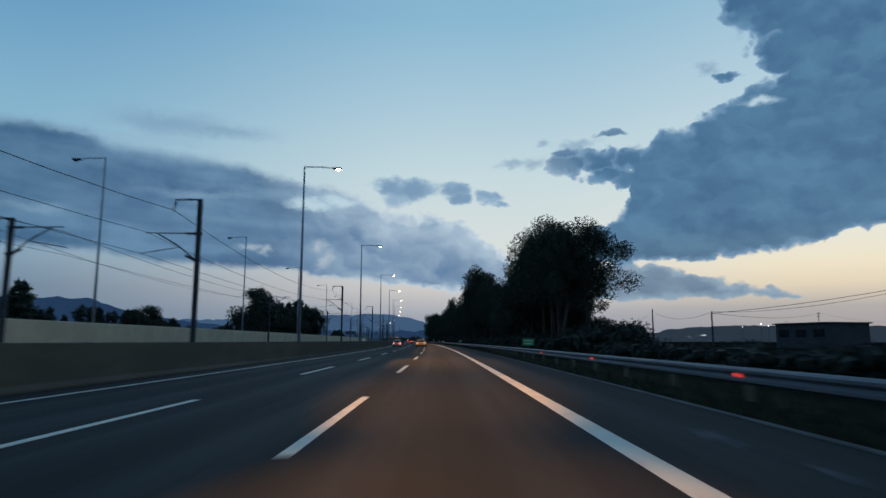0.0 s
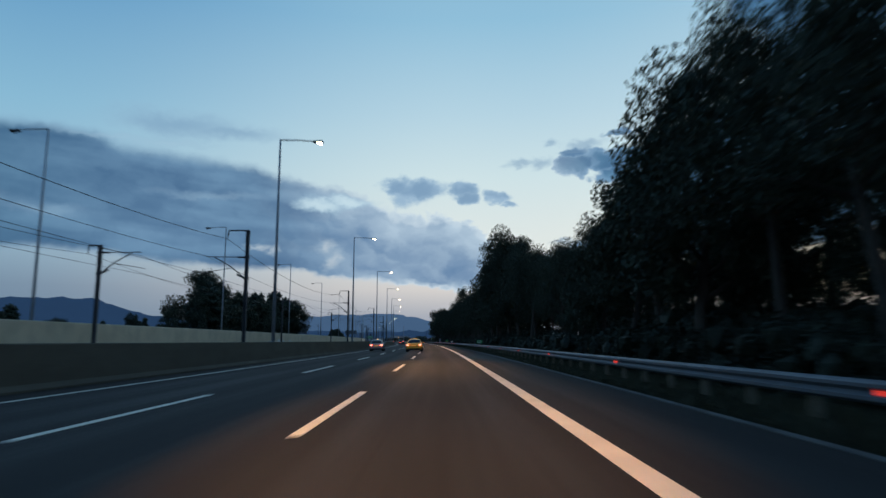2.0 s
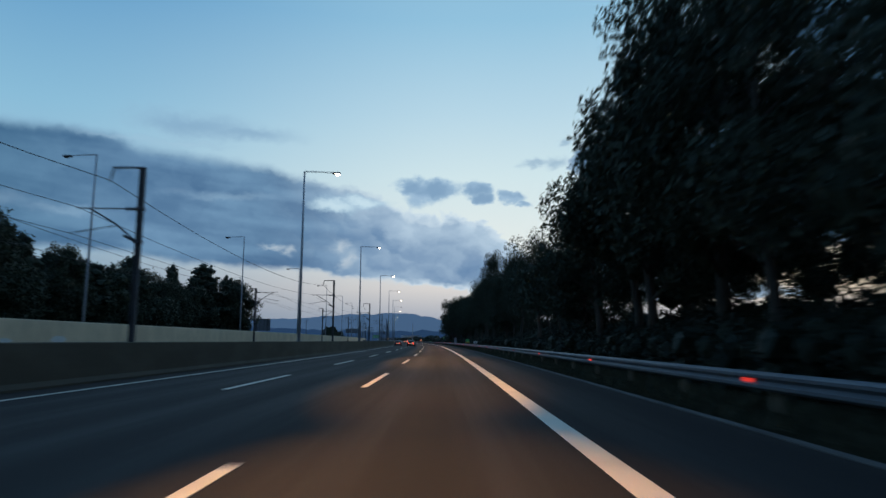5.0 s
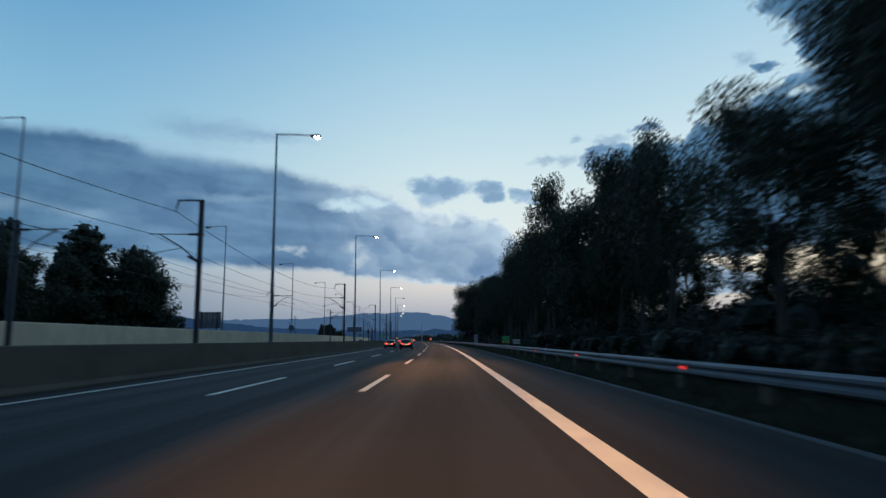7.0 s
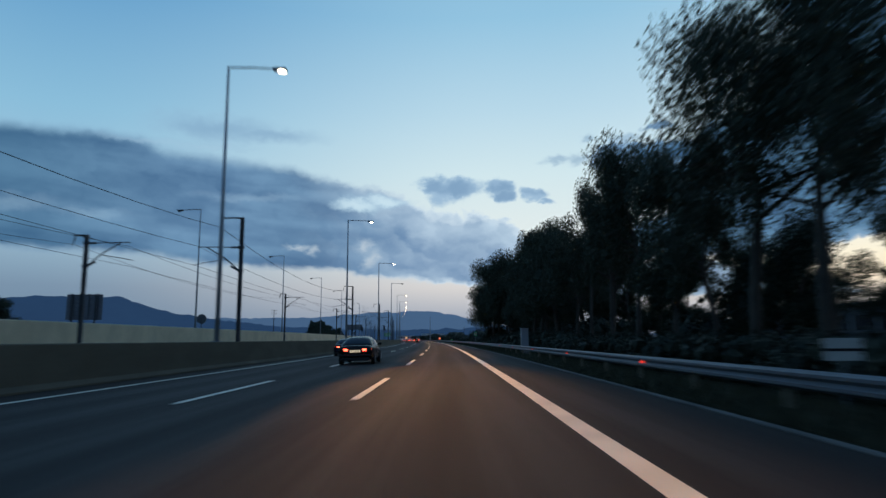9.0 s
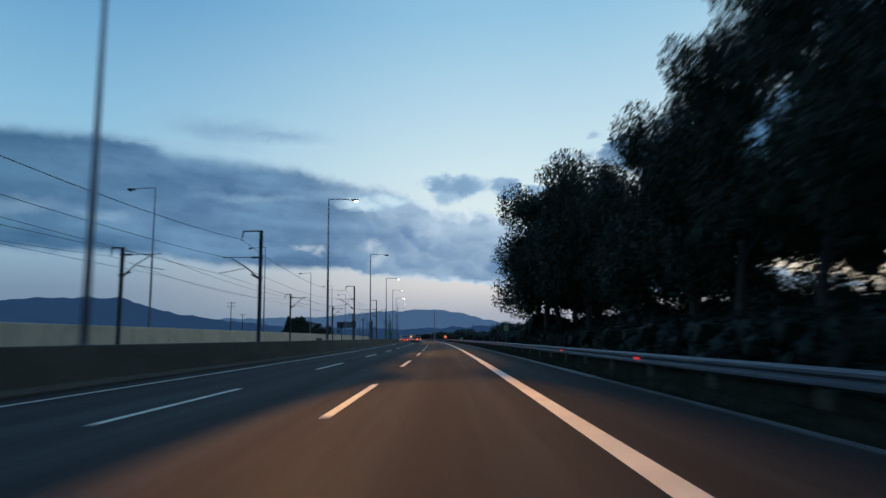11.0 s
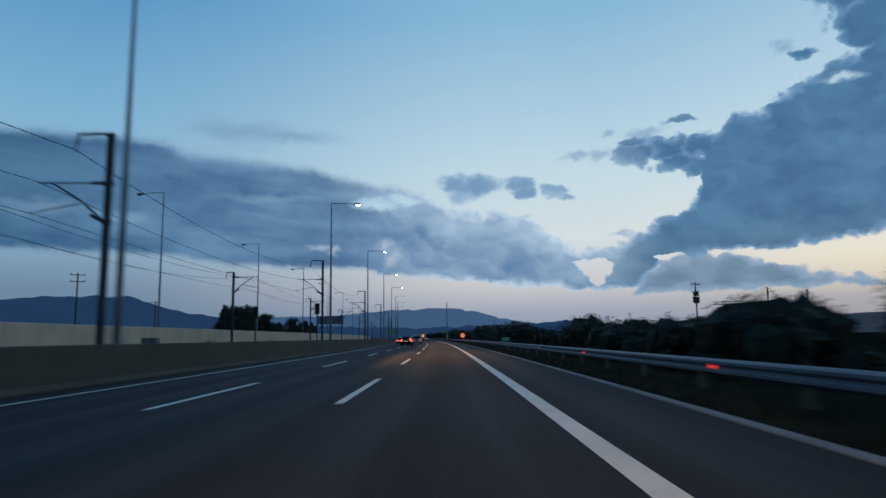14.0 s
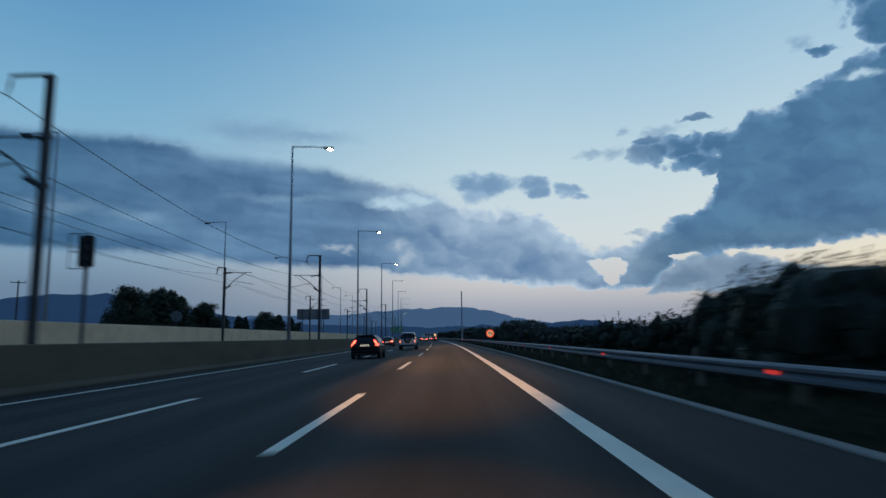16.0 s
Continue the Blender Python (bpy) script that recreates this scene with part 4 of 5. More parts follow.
# ---- verge grass and weeds ----
def grass(s0, s1, d0, d1, count, seed):
    rng = np.random.default_rng(seed)
    verts, faces = [], []
    for s, d, a, h, lean in zip(rng.uniform(s0, s1, count), rng.uniform(d0, d1, count), rng.uniform(0, 6.28, count), rng.gamma(4.0, 0.045, count), rng.normal(0, 0.12, count)):
        z = deck(6) + 0.01 - max(0.0, d - 7.2) * 0.1
        p = plan(s, d, z - 0.02)
        x, y = math.cos(a), math.sin(a)
        k = len(verts)
        verts += [(p.x - x * 0.014, p.y - y * 0.014, p.z), (p.x + x * 0.014, p.y + y * 0.014, p.z), (p.x + lean, p.y + lean * 0.5, p.z + h)]
        faces.append((k, k + 1, k + 2))
    me = bpy.data.meshes.new("verge_grass")
    me.from_pydata(verts, [], faces)
    me.materials.append(DRY_GRASS)
    tagged(new("verge_grass", me), "dry brown grass along the verge under the rail", "grass", kind="stuff")


DRY_GRASS = leaf_material("dry_grass", (0.085, 0.074, 0.040), (0.042, 0.046, 0.022))
grass(-5, 500, 6.05, 9.5, 60000, 41)

PATCH = material("white_wall_paint", (0.75, 0.75, 0.72), 0.8, 0, (0.6, 0.6, 0.58), 3.0, 20.0)
for s, z, w, h in ((173.0, 1.15, 3.6, 0.9), (176.5, 1.05, 2.0, 0.7), (182.7, 1.2, 2.6, 0.8), (166.5, 1.0, 2.4, 0.5), (398, 1.1, 3.0, 0.6)):
    bm = bmesh.new()
    edge = []
    for k in range(18):
        r = 0.75 + 0.35 * noise.noise((s, k * 0.9, 2.0))
        edge.append(bm.verts.new((0.0, math.cos(k * math.pi / 9) * w / 2 * r, z + math.sin(k * math.pi / 9) * h / 2 * r)))
    bm.faces.new(edge)
    g = bmesh.ops.extrude_face_region(bm, geom=bm.faces[:])
    bmesh.ops.translate(bm, vec=(0.006, 0, 0), verts=[v for v in g["geom"] if isinstance(v, bmesh.types.BMVert)])
    bmesh.ops.recalc_face_normals(bm, faces=bm.faces)
    ob = part("paint_patch", bm, PATCH, pale_wall, "white paint patch")
    ob.matrix_basis = at(s, -26.498)

WEEDS = kinds_of([(bush(51, 1.6, 1.7, 700, 0.16), 1.6)], "small dark weed bush behind the concrete barrier", "bush", "weeds behind the barrier")
plant(WEEDS, [(s, -11.4, h, s * 37 % 360, 1.0) for s, h in ((24.6, 1.72), (28.3, 1.68), (220.6, 1.66), (231.3, 1.7), (274.5, 1.66), (279.2, 1.64), (304.1, 1.75), (427.2, 1.8), (441.7, 1.8), (449.8, 1.7), (494, 1.6))])


# ---- vehicles ----
def paint(name, colour, rough=0.3, metal=0.2, spec=0.5):
    return material(name, colour, rough, metal, tuple(c * 0.8 for c in colour), 1.5, 60.0, spec=spec, amount=0.25)


YELLOW = paint("taxi_yellow_paint", (0.90, 0.50, 0.07))
SILVER = paint("silver_paint", (0.36, 0.345, 0.33), 0.4, 0.4)
WHITE = paint("white_paint", (0.50, 0.50, 0.50))
BLACK = paint("black_paint", (0.004, 0.0045, 0.0055), 0.25, 0.0, 0.25)
NAVY = paint("dark_blue_paint", (0.006, 0.008, 0.018), 0.25, 0.0, 0.3)
DARKRED = paint("dark_red_paint", (0.10, 0.02, 0.02))
GLASS = material("tinted_glass", (0.008, 0.01, 0.012), 0.1, 0, None, 1.0, 10.0, spec=0.35)
TRIM = material("black_plastic_trim", (0.012, 0.012, 0.013), 0.6)
TYRE = material("tyre_rubber", (0.012, 0.012, 0.012), 0.85)
RIM = material("alloy_rim", (0.28, 0.28, 0.29), 0.35, 0.8)
TAIL = material("red_tail_light", (0.5, 0.02, 0.01), 0.25, emit=(1.0, 0.07, 0.04), strength=8.0)
TAIL_ORANGE = material("orange_tail_light", (0.5, 0.1, 0.02), 0.25, emit=(1.0, 0.20, 0.08), strength=3.2)
# the plate lamps' light is put into both plates as a weak glow
PLATE = material("number_plate", (0.7, 0.7, 0.66), 0.5, emit=(1.0, 0.85, 0.6), strength=0.5)
PLATE_AMBER = material("glowing_amber_plate", (0.7, 0.6, 0.3), 0.5, emit=(1.0, 0.42, 0.05), strength=0.5)
DARK_BAR = material("dark_plate_bar", (0.03, 0.03, 0.03), 0.6)


def loft(bm, stations, power=0.45, count=18):
    """A closed body through rounded sections (y, half width, low, high)."""
    rings = []
    for y, hw, z0, z1 in stations:
        ring = []
        for k in range(count):
            a = (k + 0.5) * 2 * math.pi / count
            c, s = math.cos(a), math.sin(a)
            ring.append(bm.verts.new((hw * math.copysign(abs(c) ** power, c), y, (z0 + z1) / 2 + (z1 - z0) / 2 * math.copysign(abs(s) ** power, s))))
        rings.append(ring)
    for a, b in zip(rings, rings[1:]):
        for k in range(count):
            bm.faces.new((a[k], a[(k + 1) % count], b[(k + 1) % count], b[k]))
    bm.faces.new(rings[0]), bm.faces.new(rings[-1][::-1])
    bmesh.ops.recalc_face_normals(bm, faces=bm.faces)
    return bm


def spline(points, f):
    """A smooth line through points at share f."""
    k = min(len(points) - 2, int(f * (len(points) - 1)))
    t = f * (len(points) - 1) - k
    p = [Vector(points[max(0, min(len(points) - 1, k + j))]) for j in (-1, 0, 1, 2)]
    return 0.5 * (2 * p[1] + (p[2] - p[0]) * t + (2 * p[0] - 5 * p[1] + 4 * p[2] - p[3]) * t * t + (3 * p[1] - p[0] - 3 * p[2] + p[3]) * t ** 3)


def shell(bm, surface, f0, f1, q0, q1, nf, nq, lift):
    """A patch of the surface between shares f along and q across, lifted off it, with a turned-in rim."""
    def row(h):
        return [[bm.verts.new(surface(f0 + (f1 - f0) * i / nf, q0 + (q1 - q0) * j / nq, h)) for j in range(nq + 1)] for i in range(nf + 1)]
    up, low = row(lift), row(-0.012)
    for i in range(nf):
        for j in range(nq):
            bm.faces.new((up[i][j], up[i + 1][j], up[i + 1][j + 1], up[i][j + 1]))
    edge = [(0, j) for j in range(nq)] + [(i, nq) for i in range(nf)] + [(nf, j) for j in range(nq, 0, -1)] + [(i, 0) for i in range(nf, 0, -1)]
    for (a, b), (c, d) in zip(edge, edge[1:] + edge[:1]):
        bm.faces.new((up[a][b], up[c][d], low[c][d], low[a][b]))
    bmesh.ops.recalc_face_normals(bm, faces=bm.faces)
    return bm


def car(name, body_mat, length, width, height, belt, a, b, c, d, tail_mat, plate_mat, radius=0.32, low=0.2, lights="block", roof_mat=None, tail_z=None):
    """A car with its tail at y 0: a, b, c, d are the foot and top of the rear window and the top and foot of the windscreen, as shares of its length."""
    base = new(name)
    hw = width / 2
    bm = bmesh.new()
    boxy = lights == "tall"
    boot = belt if a > 0.08 else belt * 0.99
    loft(bm, ((0.0, hw * 0.84, low + 0.22, boot * 0.93), (0.03, hw * 0.90, low + 0.10, boot * 0.965), (0.10, hw * 0.945, low + 0.03, boot * 0.985), (length * 0.06, hw * 0.965, low, boot), (length * 0.13, hw * 0.985, low, boot * 1.0), (length * 0.22, hw, low, belt),
              (length * 0.36, hw, low, belt * 0.995), (length * 0.5, hw, low, belt * 0.985), (length * 0.64, hw * 0.995, low, belt * 0.975), (length * 0.74, hw * 0.985, low, belt * 0.955), (length * 0.84, hw * 0.96, low, belt * (0.93 if boxy else 0.89)),
              (length * 0.92, hw * 0.92, low, belt * (0.88 if boxy else 0.82)), (length * 0.97, hw * 0.84, low + 0.04, belt * (0.82 if boxy else 0.74)), (length, hw * 0.74, low + 0.1, belt * 0.66)), 0.40, 32)
    part("body", bm, body_mat, base, smooth=True)
    z0 = belt - 0.07
    H = height - z0
    A, B, C, D = a * length, b * length, c * length, d * length
    roof = ((0, A, 0.0), (0, A + (B - A) * 0.5, 0.56 * H), (0, B, 0.93 * H), (0, B + (C - B) * 0.45, H), (0, C, 0.955 * H), (0, C + (D - C) * 0.5, 0.55 * H), (0, D, 0.0))
    power = 0.36 if boxy else 0.46

    def surface(f, q, h):
        p = spline(roof, max(0.0, min(1.0, f)))
        t = q * math.pi / 2
        sx, cz = math.copysign(abs(math.sin(t)) ** power, q), max(0.0, math.cos(t)) ** power
        z = max(0.0, p.z) * cz
        x = hw * 0.95 * sx * (1 - (0.12 if boxy else 0.24) * z / H) * (1.0 - 0.06 * abs(2 * f - 1) ** 3)
        return Vector((x + math.copysign(h, q) * abs(sx) ** 3, p.y + h * (2 * f - 1) * 0.8 * (1 - abs(sx) ** 3), z0 + z + h * cz ** 3))

    bm = bmesh.new()
    shell(bm, surface, 0.0, 1.0, -1.0, 1.0, 30, 28, 0.0)
    part("cabin", bm, roof_mat or body_mat, base, smooth=True)
    for nm, f0, f1 in (("rear_window", 0.05, 0.31), ("windscreen", 0.69, 0.96)):
        bm = bmesh.new()
        shell(bm, surface, f0, f1, -0.58, 0.58, 6, 12, 0.008)
        part(nm, bm, GLASS, base, smooth=True)
    for sx in (-1, 1):
        for f0, f1 in ((0.22, 0.30), (0.315, 0.52), (0.54, 0.75)) if a < 0.1 else ((0.26, 0.50), (0.52, 0.75)):
            bm = bmesh.new()
            shell(bm, surface, f0, f1, sx * 0.64, sx * 0.985, 5, 6, 0.008)
            part("side_window", bm, GLASS, base, smooth=True)
    tz = tail_z or belt * 0.78
    for sx in (-1, 1):
        bm = bmesh.new()
        if lights == "block":
            box(bm, (-0.17, -0.03, -0.095), (0.17, 0.16, 0.095), 0.035)
            m = pose(sx * (hw * 0.9 - 0.12), 0.03, tz, 0, 0, sx * 20)
        elif lights == "slim":
            box(bm, (-0.24, -0.02, -0.055), (0.24, 0.14, 0.055), 0.03)
            m = pose(sx * (hw * 0.9 - 0.20), 0.03, tz, 0, sx * -4, sx * 16)
        elif lights == "hook":
            box(bm, (-0.05, -0.03, 0.0), (0.05, 0.08, 0.36), 0.02, pose(0, 0.02, 0, -16, sx * -32, 0))
            box(bm, (-0.10, -0.03, -0.05), (0.10, 0.08, 0.05), 0.02, pose(-sx * 0.03, 0.0, 0.0))
            m = pose(sx * (hw * 0.84), 0.03, tz - 0.06)
        else:
            box(bm, (-0.05, -0.03, -0.09), (0.05, 0.05, 0.09), 0.02)
            m = pose(sx * (hw * 0.9 - 0.05), 0.0, tz)
        bmesh.ops.transform(bm, matrix=m, verts=bm.verts)
        lamp = part("tail_light", bm, tail_mat, base, "glowing tail light")
        if lights == "block":
            bm = bmesh.new()
            box(bm, (-0.10, -0.05, -0.04), (0.10, 0.0, 0.04), 0.012, m)
            part("reversing_lens", bm, LENS, lamp)
        bm = bmesh.new()
        box(bm, (-0.10, -0.07, -0.065), (0.10, 0.06, 0.075), 0.045, pose(sx * (hw + 0.05), length * (d - 0.09), belt + 0.05, 0, 0, sx * 8))
        box(bm, (-0.06, -0.02, -0.02), (0.06, 0.02, 0.02), 0.0, pose(sx * (hw - 0.05), length * (d - 0.085), belt))
        part("wing_mirror", bm, body_mat if body_mat != WHITE else TRIM, base, smooth=True)
        bm = bmesh.new()
        box(bm, (-0.16, -0.08, -0.07), (0.16, 0.05, 0.07), 0.04, pose(sx * hw * 0.66, length * 0.965, belt * 0.70, 0, 0, -sx * 24))
        part("headlight", bm, HEADLIGHT, base)
        for y in (length * 0.19, length * 0.81):
            wheel = new("wheel")
            wheel.parent = base
            bm = bmesh.new()
            x = hw - 0.20
            tube(bm, [(sx * x, y, radius), (sx * (x + 0.03), y, radius), (sx * (x + 0.17), y, radius), (sx * (x + 0.205), y, radius)], [radius - 0.03, radius, radius, radius - 0.035], 28)
            part("tyre", bm, TYRE, wheel, smooth=True)
            bm = bmesh.new()
            tube(bm, [(sx * (x + 0.15), y, radius), (sx * (x + 0.212), y, radius)], [radius * 0.68, radius * 0.68], 24)
            part("rim_well", bm, TRIM, wheel)
            bm = bmesh.new()
            for k in range(9):
                box(bm, (-0.01, -0.022, 0.02), (0.014, 0.022, radius * 0.66), 0, Matrix.Translation((sx * (x + 0.214), y, radius)) @ pose(0, 0, 0, k * 40, 0, 0))
            tube(bm, [(sx * (x + 0.2), y, radius), (sx * (x + 0.235), y, radius)], [0.06, 0.05], 12)
            part("rim", bm, RIM, wheel)
            bm = bmesh.new()
            tube(bm, [(sx * (hw - 0.06), y, radius + 0.01), (sx * (hw + 0.003), y, radius + 0.01)], radius + 0.045, 28)
            part("wheel_arch", bm, TRIM, base)
        for f in (0.38, 0.58):
            bm = bmesh.new()
            box(bm, (-0.012, -0.1, -0.014), (0.012, 0.1, 0.014), 0.008, pose(sx * (hw + 0.002), length * f, belt * 0.86))
            part("door_handle", bm, body_mat, base)
            bm = bmesh.new()
            box(bm, (-0.01, -0.006, low + 0.12), (0.004, 0.006, belt * 0.93), 0.0, pose(sx * hw, length * (f - 0.035), 0))
            part("door_seam", bm, TRIM, base)
    bm = bmesh.new()
    box(bm, (-hw * 0.88, -0.06, low + 0.16), (hw * 0.88, 0.25, low + 0.34), 0.07)
    part("rear_bumper", bm, body_mat, base, smooth=True)
    bm = bmesh.new()
    box(bm, (-hw * 0.80, -0.03, low + 0.0), (hw * 0.80, 0.25, low + 0.17), 0.04)
    part("diffuser", bm, TRIM, base)
    if a < 0.4 and not boxy:
        bm = bmesh.new()
        box(bm, (-hw * 0.62, -0.025, -0.006), (hw * 0.62, 0.02, 0.006), 0.0, pose(0, 0.02, tz - 0.13))
        part("boot_seam", bm, TRIM, base)
    zc = tz - 0.03 if a > 0.08 and lights != "slim" else tz - 0.08
    bm = bmesh.new()
    box(bm, (-0.26, -0.035, -0.055), (0.26, 0.03, 0.055), 0.006, pose(0, 0.0, zc))
    plate = part("number_plate", bm, plate_mat, base)
    for k in range(5):
        bm = bmesh.new()
        box(bm, (-0.2 + k * 0.085, -0.039, zc - 0.03), (-0.15 + k * 0.085, -0.033, zc + 0.03))
        part("plate_bar", bm, DARK_BAR, plate)
    return base


LENS = material("white_tail_lens", (0.8, 0.7, 0.65), 0.3, emit=(1.0, 0.55, 0.4), strength=3.0)


def beam(parent_pose, length, watts):
    """The dipped headlights of a car, one warm lamp at its nose."""
    light = bpy.data.lights.new("headlight_beam", "SPOT")
    light.energy, light.color, light.spot_size, light.spot_blend, light.shadow_soft_size = watts, (1.0, 0.72, 0.45), radians(70), 0.9, 0.15
    new("headlight_beam", light).matrix_basis = parent_pose @ look((0, length + 0.15, 0.62), (0, length + 12, -0.2))


HEADLIGHT = material("headlight_glass", (0.6, 0.6, 0.58), 0.1, emit=(1.0, 0.9, 0.75), strength=0.25)


def set_car(ob, s, d, turn, label, length, watts=0.0):
    m = at(s, d, deck(d) - 0.01, turn) @ pose(0, 0, 0, 0, -math.degrees(BANK), 0)
    ob.matrix_basis = m
    tagged(ob, label, "car", "cars on the carriageway")
    if watts:
        beam(m, length, watts)


taxi = car("taxi", YELLOW, 4.65, 1.82, 1.46, 0.98, 0.10, 0.30, 0.55, 0.74, TAIL_ORANGE, PLATE_AMBER)
bm = bmesh.new()
box(bm, (-0.17, 2.0, 1.43), (0.17, 2.12, 1.53), 0.03)
part("taxi_sign", bm, YELLOW, taxi, "yellow roof sign")
set_car(taxi, 125.7, -0.75, -1.5, "yellow taxi saloon with glowing tail lights", 4.65, 60)

hybrid = car("car", SILVER, 4.45, 1.74, 1.49, 1.0, 0.03, 0.26, 0.50, 0.80, TAIL, PLATE_AMBER)
bm = bmesh.new()
box(bm, (-0.62, -0.02, -0.03), (0.62, 0.12, 0.02), 0.015, pose(0, 0.32, 1.24))
part("spoiler", bm, TRIM, hybrid)
set_car(hybrid, 135.2, -5.75, 0, "silver hatchback car with one bright red tail light", 4.45, 40)

saloon = car("car", NAVY, 4.65, 1.82, 1.44, 0.98, 0.12, 0.31, 0.56, 0.73, TAIL, PLATE, lights="slim")
set_car(saloon, 298.2, -6.25, 0, "dark blue saloon car with red tail lights", 4.65, 60)
saloon_black = car("car", BLACK, 4.62, 1.82, 1.45, 0.98, 0.12, 0.31, 0.56, 0.73, TAIL, PLATE, lights="slim")
set_car(saloon_black, 278.7, -2.75, 0, "black saloon car with red tail lights", 4.62, 40)
hatch = car("car", BLACK, 4.37, 1.80, 1.46, 1.0, 0.015, 0.12, 0.52, 0.74, TAIL, PLATE, lights="hook", tail_z=0.90)
bm = bmesh.new()
box(bm, (-0.58, -0.10, -0.02), (0.58, 0.22, 0.03), 0.015, pose(0, 0.42, 1.43))
part("spoiler", bm, BLACK, hatch)
set_car(hatch, 489.5, -3.15, 0, "black hatchback car with hooked red tail lights", 4.37)
redcar = car("car", DARKRED, 4.3, 1.76, 1.45, 0.98, 0.06, 0.22, 0.54, 0.74, TAIL, PLATE)
set_car(redcar, 545.5, -6.4, 0, "dark red car with glowing tail lights", 4.3)

suv = car("off_roader", WHITE, 4.4, 1.80, 1.78, 1.08, 0.02, 0.05, 0.60, 0.72, TAIL_ORANGE, PLATE_AMBER, 0.37, 0.36, "tall", tail_z=0.86)
bm = bmesh.new()
tube(bm, [(0, -0.20, 1.02), (0, -0.16, 1.02), (0, -0.02, 1.02), (0, 0.02, 1.02)], [0.30, 0.34, 0.34, 0.30], 24)
spare = part("spare_wheel", bm, TYRE, suv, "black spare wheel on the tailgate", True)
bm = bmesh.new()
tube(bm, [(0, -0.21, 1.02), (0, -0.17, 1.02)], [0.2, 0.22], 20)
part("rim", bm, RIM, spare)
for sx in (-1, 1):
    bm = bmesh.new()
    tube(bm, [(sx * 0.58, 0.5, 1.78), (sx * 0.58, 0.6, 1.86), (sx * 0.58, 2.3, 1.86), (sx * 0.58, 2.4, 1.78)], 0.02, 6)
    part("roof_rail", bm, TRIM, suv)
bm = bmesh.new()
box(bm, (-0.86, -0.14, 0.48), (0.86, 0.1, 0.66), 0.04)
part("bumper", bm, WHITE, suv)
set_car(suv, 516.8, -2.05, 0, "white boxy off-road car with a spare wheel behind", 4.4)
for s, d, mat in ((636, -1.6, SILVER), (652, 1.4, BLACK), (668, -5.6, SILVER), (700, -2.0, NAVY), (730, 1.6, DARKRED), (742, -5.6, BLACK)):
    ob = car("car", mat, 4.4, 1.78, 1.46, 0.98, 0.08, 0.26, 0.55, 0.74, TAIL, PLATE)
    set_car(ob, s, d, 0, "distant car with glowing red tail lights", 4.4)


# ---- signs and roadside equipment ----
GREEN = material("green_sign_face", (0.06, 0.48, 0.15), 0.4)
YELLOW_SIGN = material("yellow_sign_face", (0.80, 0.64, 0.08), 0.5)
SIGN_WHITE = material("white_sign_face", (0.80, 0.80, 0.72), 0.45)
SIGN_RED = material("red_sign_ring", (0.55, 0.04, 0.03), 0.4, emit=(1.0, 0.12, 0.05), strength=0.9)
SIGN_LIT = material("lit_sign_face", (0.6, 0.45, 0.3), 0.4, emit=(1.0, 0.55, 0.25), strength=0.4)
ORANGE_SIGN = material("orange_sign_face", (0.85, 0.22, 0.05), 0.5)
SIGN_BACK = material("sign_back_metal", (0.20, 0.21, 0.22), 0.6, 0.5)
BOX_GREY = material("cabinet_grey", (0.26, 0.29, 0.31), 0.6, 0.1, (0.28, 0.3, 0.32), 2.0, 20.0)
BLACK_PLASTIC = material("signal_black", (0.012, 0.012, 0.013), 0.6)


def small_sign(s, d, w, h, z, face, label, bars, bar_mat, post=True):
    """A small roadside panel on one post, facing the traffic, with unreadable lines as bars."""
    base = new("road_sign")
    bm = bmesh.new()
    box(bm, (-w / 2, 0, z - h / 2), (w / 2, 0.02, z + h / 2), 0.006)
    board = part("panel", bm, face, base)
    for x0, x1, z0, z1 in bars:
        bm = bmesh.new()
        box(bm, (x0 * w, -0.005, z + z0 * h), (x1 * w, 0.003, z + z1 * h))
        part("sign_bar", bm, bar_mat, board)
    bm = bmesh.new()
    tube(bm, [(0, 0.05, -0.5), (0, 0.05, z + h * 0.4)], 0.03, 8)
    part("post", bm, GALV, base)
    base.matrix_basis = at(s, d, 0.05)
    return tagged(base, label, "road sign", "signs beside the guard rail")


LINES = ((-0.40, 0.40, 0.12, 0.28), (-0.40, 0.30, -0.28, -0.12))
small_sign(45.2, 7.8, 0.82, 0.46, 1.08, GREEN, "small green road sign with pale lettering, on a post", LINES, SIGN_WHITE)
small_sign(140.0, 7.7, 0.75, 0.42, 1.05, GREEN, "small green road sign with pale lettering, on a post", LINES, SIGN_WHITE)
kilo = small_sign(249.2, 7.84, 0.68, 0.46, 1.24, GREEN, "small green and yellow marker sign on a post", (), SIGN_WHITE)
bm = bmesh.new()
box(bm, (-0.34, 0, 0.83), (0.34, 0.02, 1.005), 0.006)
lower = part("panel", bm, YELLOW_SIGN, kilo, "yellow lower panel")
bm = bmesh.new()
box(bm, (-0.2, -0.005, 0.88), (0.2, 0.003, 0.95))
part("sign_bar", bm, TRIM, lower)
small_sign(449.4, 7.7, 0.75, 0.36, 0.92, GREEN, "small green road sign with pale lettering, on a post", LINES, SIGN_WHITE)
small_sign(259.0, 10.0, 0.80, 0.46, 0.92, SIGN_WHITE, "small white notice board behind the guard rail", ((-0.5, 0.5, -0.08, 0.05),), TRIM)
fuel = small_sign(375.0, 9.1, 0.56, 0.86, 2.2, GREEN, "green roadside board with a white and orange middle", (), SIGN_WHITE)
